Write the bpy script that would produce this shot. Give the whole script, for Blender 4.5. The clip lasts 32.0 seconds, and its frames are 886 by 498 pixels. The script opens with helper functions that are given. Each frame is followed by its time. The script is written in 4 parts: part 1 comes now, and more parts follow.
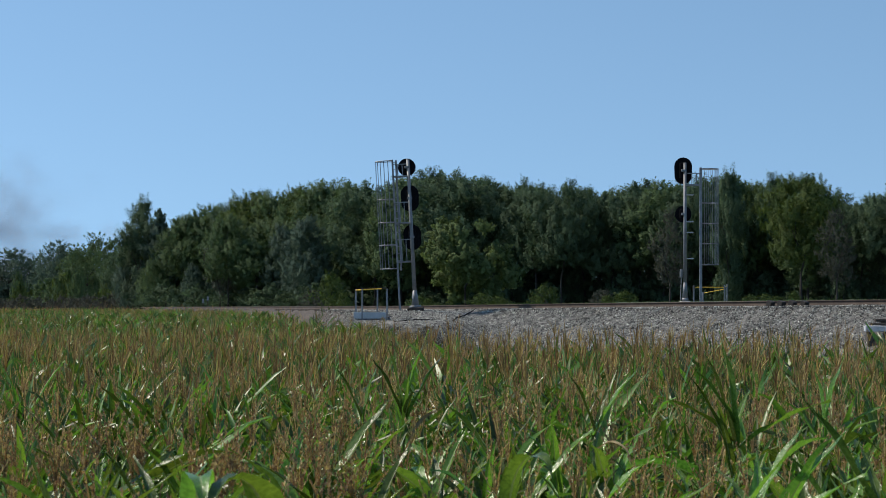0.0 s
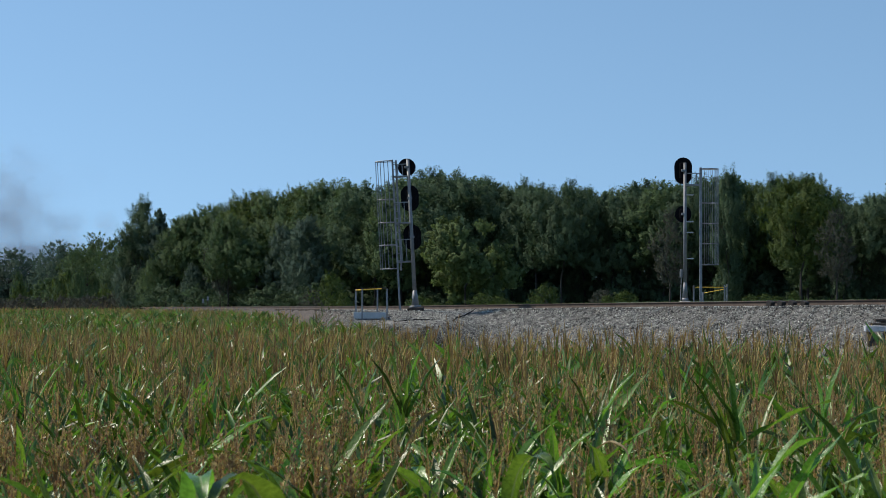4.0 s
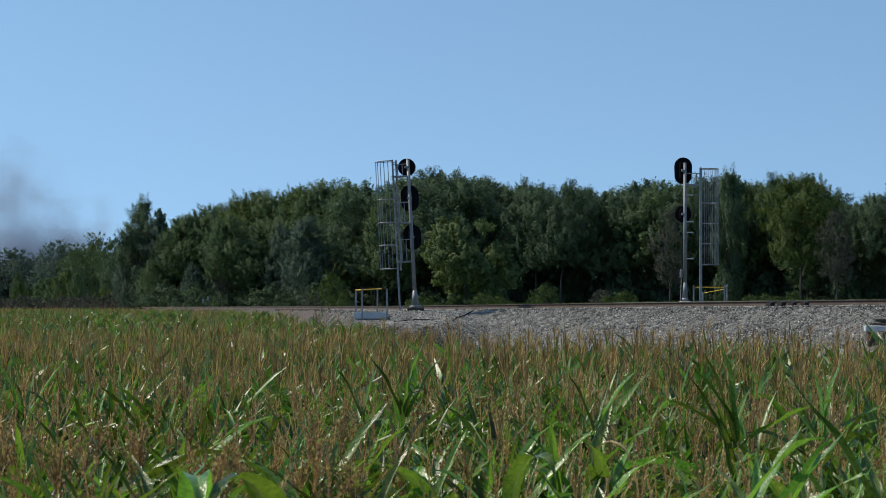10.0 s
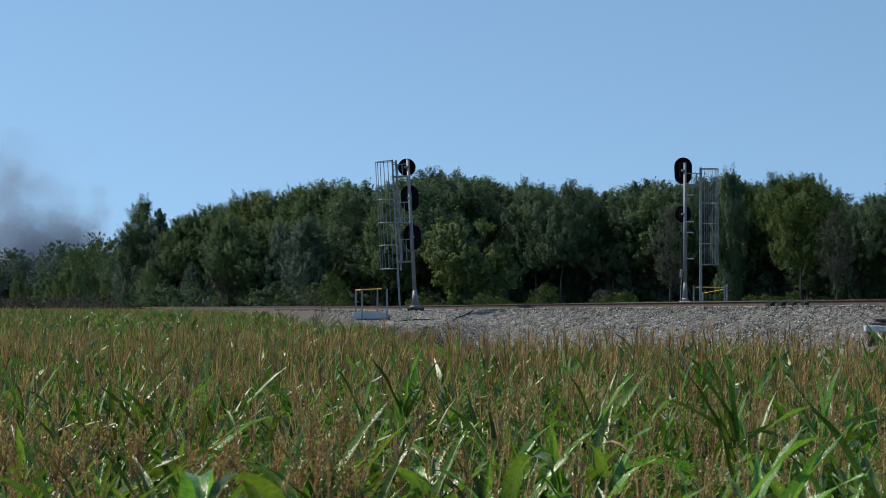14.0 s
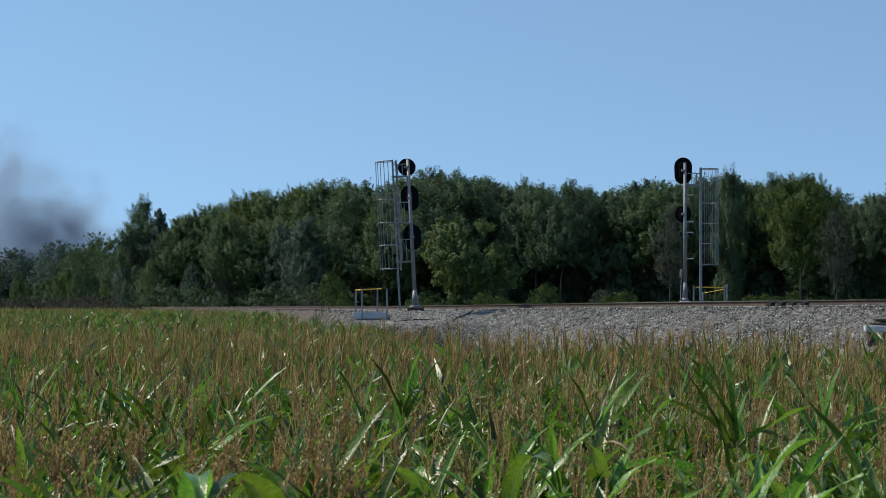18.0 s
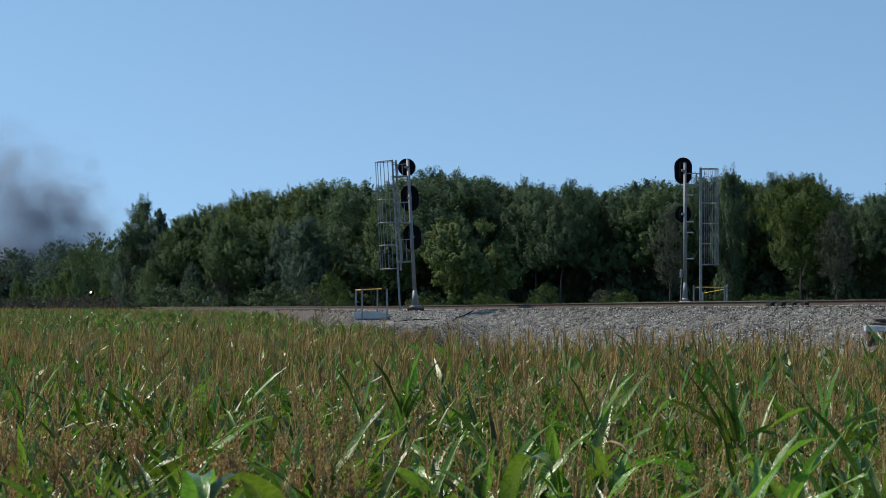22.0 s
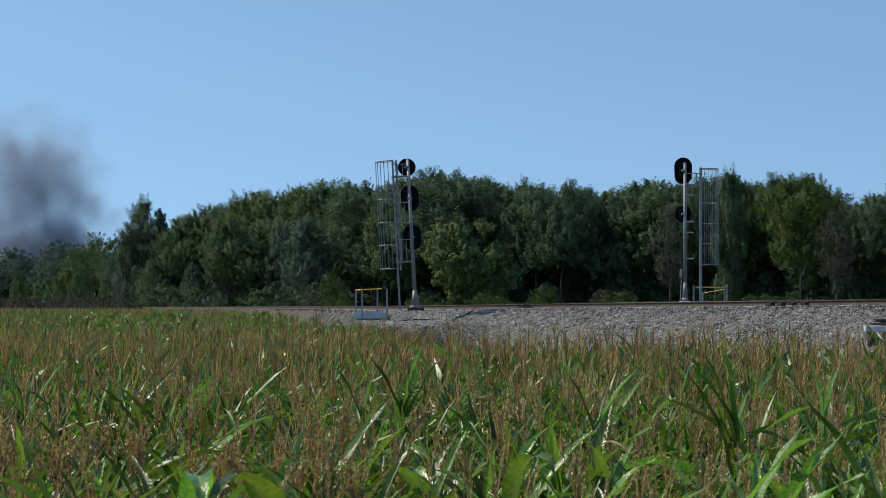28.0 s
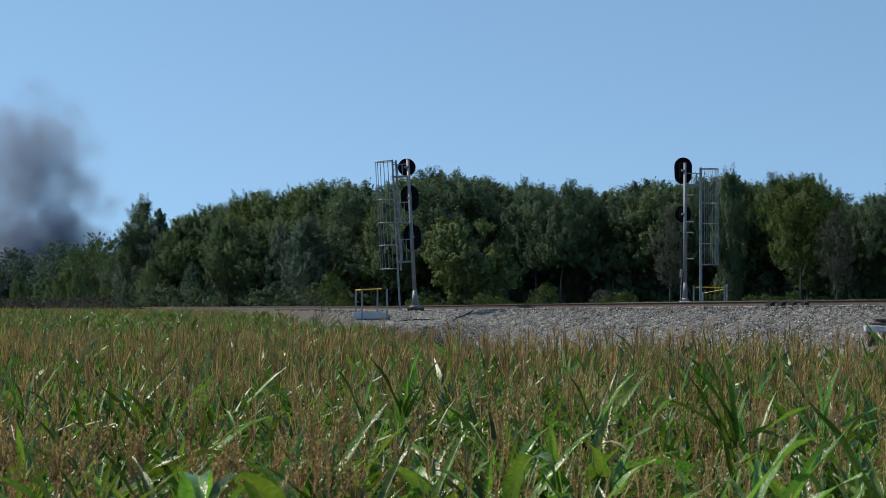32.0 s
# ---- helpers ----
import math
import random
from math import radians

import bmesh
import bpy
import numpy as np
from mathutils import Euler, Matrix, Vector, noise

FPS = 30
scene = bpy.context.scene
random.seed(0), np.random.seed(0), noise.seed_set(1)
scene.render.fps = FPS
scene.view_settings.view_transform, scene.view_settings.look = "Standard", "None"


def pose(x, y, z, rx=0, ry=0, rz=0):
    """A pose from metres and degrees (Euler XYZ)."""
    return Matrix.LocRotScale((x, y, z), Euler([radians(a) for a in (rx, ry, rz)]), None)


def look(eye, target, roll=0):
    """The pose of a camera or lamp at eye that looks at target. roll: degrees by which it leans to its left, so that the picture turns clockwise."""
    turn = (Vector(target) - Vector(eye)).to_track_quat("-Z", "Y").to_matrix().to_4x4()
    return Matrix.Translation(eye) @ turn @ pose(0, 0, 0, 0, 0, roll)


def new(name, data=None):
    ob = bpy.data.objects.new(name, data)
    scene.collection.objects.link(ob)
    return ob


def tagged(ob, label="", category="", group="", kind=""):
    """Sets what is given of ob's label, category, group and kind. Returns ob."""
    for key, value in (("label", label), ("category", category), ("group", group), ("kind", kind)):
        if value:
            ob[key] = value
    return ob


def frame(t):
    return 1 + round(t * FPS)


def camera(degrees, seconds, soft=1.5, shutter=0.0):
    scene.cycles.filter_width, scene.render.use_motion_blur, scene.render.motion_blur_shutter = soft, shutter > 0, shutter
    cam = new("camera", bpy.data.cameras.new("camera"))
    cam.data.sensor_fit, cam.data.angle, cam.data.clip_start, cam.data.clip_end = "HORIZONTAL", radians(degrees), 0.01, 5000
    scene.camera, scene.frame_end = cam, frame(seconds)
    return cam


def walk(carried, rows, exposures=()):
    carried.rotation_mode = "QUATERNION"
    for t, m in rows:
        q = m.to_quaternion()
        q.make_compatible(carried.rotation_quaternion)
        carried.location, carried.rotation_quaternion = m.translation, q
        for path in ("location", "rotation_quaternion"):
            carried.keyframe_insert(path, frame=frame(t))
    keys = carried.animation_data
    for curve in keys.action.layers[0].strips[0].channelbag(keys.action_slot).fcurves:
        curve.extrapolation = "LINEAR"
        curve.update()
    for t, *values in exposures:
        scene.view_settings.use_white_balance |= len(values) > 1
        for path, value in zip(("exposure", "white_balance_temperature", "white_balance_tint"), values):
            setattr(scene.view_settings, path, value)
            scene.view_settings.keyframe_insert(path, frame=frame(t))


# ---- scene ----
cam = camera(26.0, 32.0, soft=0.92, shutter=0.08)
cam.data.dof.use_dof, cam.data.dof.focus_distance, cam.data.dof.aperture_fstop = True, 85.0, 13.0
EYE = 2.85
walk(cam, [(0.0, pose(0, 0, EYE, 91.754, 0, 0)), (32.0, pose(0, 0, EYE, 91.754, 0, 0))],
     exposures=[(0.0, 0.66, 6800, 10), (32.0, 0.66, 6800, 10)])

# ---- world, sun, exposure ----
SUN_AZ, SUN_EL = -77.0, 46.0      # degrees from +y towards +x, and above the horizon
world = bpy.data.worlds.new("sky")
scene.world = world
world.use_nodes = True
wn = world.node_tree.nodes
sky = wn.new("ShaderNodeTexSky")
sky.sky_type, sky.sun_disc = "NISHITA", False
sky.sun_elevation, sky.sun_rotation = radians(SUN_EL), radians(SUN_AZ)
sky.air_density, sky.dust_density, sky.ozone_density = 1.0, 0.0, 4.0
wn["Background"].inputs[1].default_value = 0.1020
clear = wn.new("ShaderNodeHueSaturation")                # a deep, clean late-summer blue
clear.inputs["Hue"].default_value, clear.inputs["Saturation"].default_value = 0.4912, 1.0
way = wn.new("ShaderNodeTexCoord")                       # clear dry air: the blue comes down to the horizon
lift = wn.new("ShaderNodeVectorMath")
lift.operation, lift.inputs[1].default_value = "ADD", (0, 0, 0.20)
unit = wn.new("ShaderNodeVectorMath")
unit.operation = "NORMALIZE"
world.node_tree.links.new(way.outputs["Generated"], lift.inputs[0])
world.node_tree.links.new(lift.outputs[0], unit.inputs[0])
world.node_tree.links.new(unit.outputs[0], sky.inputs["Vector"])
world.node_tree.links.new(sky.outputs[0], clear.inputs["Color"])
world.node_tree.links.new(clear.outputs[0], wn["Background"].inputs[0])

sun = new("sun", bpy.data.lights.new("sun", "SUN"))
sun.data.energy, sun.data.angle, sun.data.color = 2.55, radians(0.53), (1.0, 0.93, 0.82)
_az, _el = radians(SUN_AZ), radians(SUN_EL)
sun_way = Vector((math.sin(_az) * math.cos(_el), math.cos(_az) * math.cos(_el), math.sin(_el)))
sun.matrix_world = look(sun_way * 100, (0, 0, 0))

rng = np.random.default_rng(7)


# ---- materials ----
def material(name, dark, light, scale=4.0, rough=0.7, metal=0.0, bump=0.0, fine=40.0, glow=0.0, through_light=0.0,
             vary=0.0, island=False, spec=0.5, stops=(0.35, 0.65)):
    """Two-scale noise between two colours, relief from the fine noise, and a shift of brightness from piece to piece."""
    m = bpy.data.materials.new(name)
    m.use_nodes = True
    nt = m.node_tree
    n, ln = nt.nodes, nt.links
    b, out = n["Principled BSDF"], n["Material Output"]
    tc = n.new("ShaderNodeTexCoord")
    a = n.new("ShaderNodeTexNoise")
    a.inputs["Scale"].default_value, a.inputs["Detail"].default_value = scale, 6
    f = n.new("ShaderNodeTexNoise")
    f.inputs["Scale"].default_value, f.inputs["Detail"].default_value = fine, 3
    for t in (a, f):
        ln.new(tc.outputs["Object"], t.inputs["Vector"])
    mean = n.new("ShaderNodeMath")
    mean.operation = "MULTIPLY_ADD"
    mean.inputs[1].default_value = 0.35
    ln.new(f.outputs["Fac"], mean.inputs[0])
    half = n.new("ShaderNodeMath")
    half.operation = "MULTIPLY"
    half.inputs[1].default_value = 0.65
    ln.new(a.outputs["Fac"], half.inputs[0])
    ln.new(half.outputs[0], mean.inputs[2])
    ramp = n.new("ShaderNodeValToRGB")
    ramp.color_ramp.elements[0].position, ramp.color_ramp.elements[1].position = stops
    ramp.color_ramp.elements[0].color, ramp.color_ramp.elements[1].color = (*dark, 1), (*light, 1)
    ln.new(mean.outputs[0], ramp.inputs[0])
    col = ramp.outputs[0]
    if vary:
        src = n.new("ShaderNodeNewGeometry").outputs["Random Per Island"] if island else n.new("ShaderNodeObjectInfo").outputs["Random"]
        mr = n.new("ShaderNodeMapRange")
        mr.inputs["To Min"].default_value, mr.inputs["To Max"].default_value = 1 - vary, 1 + vary
        ln.new(src, mr.inputs["Value"])
        hsv = n.new("ShaderNodeHueSaturation")
        ln.new(mr.outputs[0], hsv.inputs["Value"])
        mh = n.new("ShaderNodeMapRange")
        mh.inputs["To Min"].default_value, mh.inputs["To Max"].default_value = 0.5 - vary * 0.05, 0.5 + vary * 0.05
        ln.new(src, mh.inputs["Value"])
        ln.new(mh.outputs[0], hsv.inputs["Hue"])
        ln.new(col, hsv.inputs["Color"])
        col = hsv.outputs[0]
    ln.new(col, b.inputs["Base Color"])
    b.inputs["Roughness"].default_value, b.inputs["Metallic"].default_value = rough, metal
    b.inputs["Specular IOR Level"].default_value = spec
    if bump:
        bp = n.new("ShaderNodeBump")
        bp.inputs["Strength"].default_value, bp.inputs["Distance"].default_value = bump, 0.01
        ln.new(f.outputs["Fac"], bp.inputs["Height"])
        ln.new(bp.outputs[0], b.inputs["Normal"])
    if glow:
        b.inputs["Emission Color"].default_value = (*light, 1)
        b.inputs["Emission Strength"].default_value = glow
    if through_light:
        tr = n.new("ShaderNodeBsdfTranslucent")
        gain = n.new("ShaderNodeHueSaturation")
        gain.inputs["Saturation"].default_value, gain.inputs["Value"].default_value = 1.15, 1.3
        ln.new(col, gain.inputs["Color"])
        ln.new(gain.outputs[0], tr.inputs["Color"])
        mix = n.new("ShaderNodeMixShader")
        mix.inputs[0].default_value = through_light
        ln.new(b.outputs[0], mix.inputs[1])
        ln.new(tr.outputs[0], mix.inputs[2])
        ln.new(mix.outputs[0], out.inputs["Surface"])
    return m


M_soil = material("field_soil", (0.035, 0.03, 0.02), (0.10, 0.085, 0.05), 0.8, 0.95, bump=0.4, fine=9)
# bed darker than its stones: shade in their gaps put into its colour
M_gravel = material("ballast_bed", (0.030, 0.029, 0.026), (0.20, 0.19, 0.172), 5.0, 0.95, bump=0.9, fine=15, stops=(0.40, 0.60))
M_stone = material("ballast_stone", (0.075, 0.072, 0.064), (0.385, 0.372, 0.335), 3.0, 0.9, vary=0.85, island=True, fine=25)
M_fines = material("pale_fines", (0.13, 0.118, 0.104), (0.27, 0.245, 0.215), 1.6, 0.95, bump=0.6, fine=26)
M_grass = material("rough_grass", (0.035, 0.06, 0.02), (0.10, 0.15, 0.045), 1.5, 0.8, vary=0.35, island=True, through_light=0.3)
M_weed = material("dry_weeds", (0.05, 0.040, 0.031), (0.115, 0.092, 0.070), 0.6, 0.9, vary=0.35, island=True, through_light=0.2)
M_rust = material("rusty_rail", (0.042, 0.030, 0.024), (0.098, 0.070, 0.054), 3.0, 0.85, 0.1, bump=0.3)
M_head = material("worn_rail_head", (0.14, 0.12, 0.11), (0.3, 0.28, 0.27), 5.0, 0.4, 0.7)
M_tie = material("weathered_timber", (0.035, 0.027, 0.022), (0.11, 0.085, 0.066), 6.0, 0.9, bump=0.6, vary=0.2)
M_steel = material("galvanised_steel", (0.165, 0.172, 0.18), (0.30, 0.307, 0.315), 5.0, 0.55, 0.35, bump=0.05, vary=0.08)
M_mast = material("aluminium_mast", (0.155, 0.162, 0.168), (0.28, 0.287, 0.293), 2.5, 0.55, 0.3, bump=0.05)
M_black = material("matt_black_enamel", (0.004, 0.004, 0.005), (0.010, 0.010, 0.012), 6.0, 0.9, vary=0.1, spec=0.1)
M_yellow = material("yellow_rail_paint", (0.55, 0.33, 0.02), (0.75, 0.48, 0.05), 5.0, 0.5)
M_whitep = material("pale_grey_panel", (0.32, 0.36, 0.385), (0.46, 0.49, 0.515), 3.0, 0.5, 0.1)
M_tar = material("tarred_timber", (0.010, 0.009, 0.008), (0.035, 0.028, 0.023), 8.0, 0.8, bump=0.4)
M_conc = material("grey_concrete", (0.22, 0.21, 0.20), (0.40, 0.385, 0.365), 3.0, 0.9, bump=0.4)
M_pale = material("pale_concrete", (0.36, 0.37, 0.39), (0.60, 0.61, 0.63), 4.0, 0.85, bump=0.4)
M_cable = material("black_cable", (0.008, 0.008, 0.008), (0.02, 0.02, 0.02), 4.0, 0.9, spec=0.1)
M_bark = material("grey_bark", (0.020, 0.017, 0.014), (0.062, 0.054, 0.046), 2.0, 0.9, bump=0.5)
LEAF_TONES = {
    "deep": ((0.050, 0.083, 0.047), (0.120, 0.173, 0.094)),
    # lightened and blued: haze over left and far trees put into the leaf colour
    "blue": ((0.065, 0.105, 0.077), (0.135, 0.190, 0.136)),
    "mid": ((0.062, 0.101, 0.047), (0.141, 0.200, 0.088)),
    "light": ((0.053, 0.083, 0.026), (0.117, 0.157, 0.049)),
    "brown": ((0.048, 0.053, 0.040), (0.098, 0.104, 0.078)),
    "olive": ((0.080, 0.114, 0.042), (0.170, 0.222, 0.088)),
}
M_leaf = {k: material("foliage_" + k, a, b, 0.45, 0.65, vary=0.14, island=True, through_light=0.34, fine=3, spec=0.12)
          for k, (a, b) in LEAF_TONES.items()}
M_corn = material("corn_leaf", (0.040, 0.084, 0.018), (0.160, 0.260, 0.050), 2.2, 0.38, vary=0.55, island=True, through_light=0.38, fine=60, spec=0.55)
# wider range than corn_leaf: glints and gap shade are put into this colour
M_cornp = material("corn_leaf_near", (0.030, 0.066, 0.014), (0.215, 0.335, 0.068), 2.2, 0.26, vary=0.55, through_light=0.42, fine=60, spec=0.55, bump=0.4)
M_rib = material("pale_midrib", (0.13, 0.19, 0.055), (0.26, 0.32, 0.12), 3.0, 0.45, vary=0.2, through_light=0.2, fine=40)
# toned darker than the near tassels: the far canopy's shading put into colour
M_tassel = material("dry_tassel", (0.190, 0.116, 0.046), (0.45, 0.300, 0.122), 3.0, 0.85, vary=0.55, island=True, through_light=0.2)
M_tasseln = material("dry_tassel_near", (0.240, 0.150, 0.068), (0.51, 0.350, 0.165), 3.0, 0.85, vary=0.5, island=True, through_light=0.3)
M_dry = material("dry_corn_leaf", (0.20, 0.15, 0.07), (0.42, 0.33, 0.17), 6.0, 0.7, vary=0.3, through_light=0.3, fine=50)
M_stalk = material("corn_stalk", (0.09, 0.13, 0.035), (0.20, 0.22, 0.075), 3.0, 0.6, vary=0.2)
M_smoke = material("sooty_smoke", (0.335, 0.37, 0.435), (0.435, 0.47, 0.535), 0.3, 1.0, vary=0.2, island=True, spec=0.0, through_light=0.5)
M_iron = material("sooty_iron", (0.008, 0.008, 0.008), (0.022, 0.021, 0.021), 2.0, 0.95, 0.0, spec=0.1)
M_lamp = material("burning_headlight", (1.0, 0.26, 0.11), (1.0, 0.32, 0.15), 2.0, 0.4, glow=8.0)
M_plume = material("tan_plumage", (0.34, 0.25, 0.18), (0.66, 0.54, 0.43), 22.0, 0.85, fine=90, through_light=0.2)
M_plume_dark = material("brown_plumage", (0.20, 0.135, 0.09), (0.44, 0.33, 0.24), 30.0, 0.85, fine=90, through_light=0.15)


# ---- mesh helpers ----
def mesh_np(name, verts, faces, mats, smooth=False, slot=None):
    verts, faces = np.asarray(verts, np.float32), np.asarray(faces, np.int32)
    me = bpy.data.meshes.new(name)
    k = faces.shape[1]
    me.vertices.add(len(verts))
    me.vertices.foreach_set("co", verts.ravel())
    me.loops.add(faces.size)
    me.loops.foreach_set("vertex_index", faces.ravel())
    me.polygons.add(len(faces))
    me.polygons.foreach_set("loop_start", np.arange(0, faces.size, k, dtype=np.int32))
    for m in mats if isinstance(mats, (list, tuple)) else [mats]:
        me.materials.append(m)
    if slot is not None:
        me.polygons.foreach_set("material_index", np.asarray(slot, np.int32))
    if smooth:
        me.polygons.foreach_set("use_smooth", np.ones(len(faces), bool))
    me.update(calc_edges=True)
    return me


def child(name, me, parent=None, label="", m=None):
    ob = new(name, me)
    if parent is not None:
        ob.parent = parent
    if m is not None:
        ob.matrix_basis = m
    return tagged(ob, label)


def part(name, bm, mat, parent=None, label="", smooth=False, m=None):
    me = bpy.data.meshes.new(name)
    if smooth:
        for f in bm.faces:
            f.smooth = True
    bm.to_mesh(me)
    bm.free()
    me.materials.append(mat)
    return child(name, me, parent, label, m)


def empty(name, x, y, z, rz=0.0, tilt=(0, 0)):
    ob = new(name)
    ob.matrix_basis = pose(x, y, z, tilt[0], tilt[1], rz)
    return ob


def add_box(bm, x0, x1, y0, y1, z0, z1, bevel=0.0):
    r = bmesh.ops.create_cube(bm, size=1.0)
    for v in r["verts"]:
        v.co = Vector(((x0 + x1) / 2 + v.co.x * (x1 - x0), (y0 + y1) / 2 + v.co.y * (y1 - y0), (z0 + z1) / 2 + v.co.z * (z1 - z0)))
    if bevel:
        es = {e for v in r["verts"] for e in v.link_edges}
        bmesh.ops.bevel(bm, geom=list(es), offset=bevel, segments=1, affect="EDGES")
    return bm


def add_rod(bm, a, b, r0, r1=None, n=8):
    a, b = Vector(a), Vector(b)
    r1 = r0 if r1 is None else r1
    q = (b - a).to_track_quat("Z", "Y").to_matrix()
    rings = []
    for p, r in ((a, r0), (b, r1)):
        rings.append([bm.verts.new(p + q @ Vector((r * math.cos(2 * math.pi * i / n), r * math.sin(2 * math.pi * i / n), 0))) for i in range(n)])
    for i in range(n):
        bm.faces.new((rings[0][i], rings[0][(i + 1) % n], rings[1][(i + 1) % n], rings[1][i]))
    bm.faces.new(rings[0][::-1])
    bm.faces.new(rings[1])
    return bm


def add_path(bm, pts, r, n=6):
    pts = [Vector(p) for p in pts]
    rings = []
    for i, p in enumerate(pts):
        d = (pts[min(i + 1, len(pts) - 1)] - pts[max(i - 1, 0)]).normalized()
        q = d.to_track_quat("Z", "Y").to_matrix()
        rings.append([bm.verts.new(p + q @ Vector((r * math.cos(2 * math.pi * j / n), r * math.sin(2 * math.pi * j / n), 0))) for j in range(n)])
    for a, b in zip(rings, rings[1:]):
        for j in range(n):
            bm.faces.new((a[j], a[(j + 1) % n], b[(j + 1) % n], b[j]))
    bm.faces.new(rings[0][::-1])
    bm.faces.new(rings[-1])
    return bm


def rod(a, b, r0, r1=None, n=8):
    return add_rod(bmesh.new(), a, b, r0, r1, n)


def box(*v, bevel=0.0):
    return add_box(bmesh.new(), *v, bevel=bevel)


def turns(n, spread=1.0):
    """n random turn matrices; spread below 1 keeps them near upright, any heading."""
    az, tilt, spin = rng.uniform(0, 2 * np.pi, n), rng.uniform(-1, 1, n) * spread * np.pi, rng.uniform(0, 2 * np.pi, n)

    def rz(a):
        c, s, o, e = np.cos(a), np.sin(a), np.zeros(n), np.ones(n)
        return np.stack([np.stack([c, -s, o], 1), np.stack([s, c, o], 1), np.stack([o, o, e], 1)], 1)

    c, s, o, e = np.cos(tilt), np.sin(tilt), np.zeros(n), np.ones(n)
    rx = np.stack([np.stack([e, o, o], 1), np.stack([o, c, -s], 1), np.stack([o, s, c], 1)], 1)
    return rz(az) @ rx @ rz(spin)


def scatter(base, faces, mats, places):
    """Copies of a small mesh, turned by mats and set at places, as one vertex and face array."""
    v = np.einsum("nij,kj->nki", mats, base) + places[:, None, :]
    f = faces[None] + (np.arange(len(places)) * len(base))[:, None, None]
    return v.reshape(-1, 3), f.reshape(-1, faces.shape[1])


def joined(blocks):
    vs, fs, n = [], [], 0
    for v, f in blocks:
        vs.append(v)
        fs.append(f + n)
        n += len(v)
    return np.concatenate(vs), np.concatenate(fs)


# ---- plan: the line of the track, its levels, the lie of the land ----
LINE = [(-150, 712), (-130, 638), (-93, 500), (-73, 424), (-54, 340), (-34, 250), (-18.5, 170), (-8.6, 120), (-1.6, 92), (6.2, 78.5), (15.5, 67), (29, 53), (47, 38), (70, 22)]


def spline(ctrl, per=24):
    c = [Vector((*p, 0)) for p in ctrl]
    c = [2 * c[0] - c[1]] + c + [2 * c[-1] - c[-2]]
    out = []
    for i in range(1, len(c) - 2):
        p0, p1, p2, p3 = c[i - 1:i + 3]
        for k in range(per):
            t = k / per
            out.append(0.5 * ((2 * p1) + (p2 - p0) * t + (2 * p0 - 5 * p1 + 4 * p2 - p3) * t * t + (3 * p1 - p0 - 3 * p2 + p3) * t ** 3))
    out.append(c[-2])
    return np.array([(p.x, p.y) for p in out])


track = spline(LINE)
tan = np.gradient(track, axis=0)
tan /= np.linalg.norm(tan, axis=1)[:, None]
side = np.stack([tan[:, 1], -tan[:, 0]], 1)          # towards the field
arc = np.concatenate([[0], np.cumsum(np.linalg.norm(np.diff(track, axis=0), axis=1))])


def head_level(x):
    """Level of the rail heads along the line, by x."""
    return np.interp(x, [-150, -54, -18, -1.6, 6.2, 15.5, 60], [3.3, 3.0, 2.95, 2.93, 3.03, 3.13, 3.3])


def near_track(p):
    """Index of the nearest point of the line and the signed offset towards the field."""
    p = np.atleast_2d(p)
    idx = np.empty(len(p), int)
    for i in range(0, len(p), 4000):
        q = p[i:i + 4000]
        d = (q[:, None, 0] - track[None, :, 0]) ** 2 + (q[:, None, 1] - track[None, :, 1]) ** 2
        idx[i:i + 4000] = d.argmin(1)
    off = ((p - track[idx]) * side[idx]).sum(1)
    far = np.linalg.norm(p - track[idx], axis=1)
    return idx, np.where(off < 0, -far, far)


def smooth01(t):
    t = np.clip(t, 0, 1)
    return t * t * (3 - 2 * t)


def field_level(y):
    """The field rises a little away from the eye."""
    return 0.47 * smooth01((y - 55) / 52)


def land(p):
    p = np.atleast_2d(np.asarray(p, float))
    idx, off = near_track(p)
    bed = head_level(track[idx, 0]) - 0.22
    z_field = np.maximum(bed - np.maximum(off - 1.75, 0) * (0.47 + 0.9 * smooth01((p[:, 1] - 88) / 14)), field_level(p[:, 1]))
    beyond = np.interp(p[:, 0], [-120, -40, 0, 10, 20, 70], [2.5, 2.6, 2.9, 3.10, 3.18, 3.5])
    z_far = bed + (beyond - bed) * smooth01((-off - 1.7) / 3.5)
    z_far = z_far + 0.014 * np.clip(-off - 60, 0, 600)
    z = np.where(off >= 0, z_field, z_far)
    pad = 2.75 - 0.10 * (82 - p[:, 1]) - 0.03 * np.abs(p[:, 0] + 1.17)
    w = smooth01(1.4 * (1.25 - np.hypot((p[:, 0] + 1.6) / 4.0, (p[:, 1] - 79.0) / 5.6)))
    z = np.where(off > 1.6, z + (np.minimum(pad, bed) - z) * w, z)
    return z


def land1(x, y):
    return float(land([(x, y)])[0])


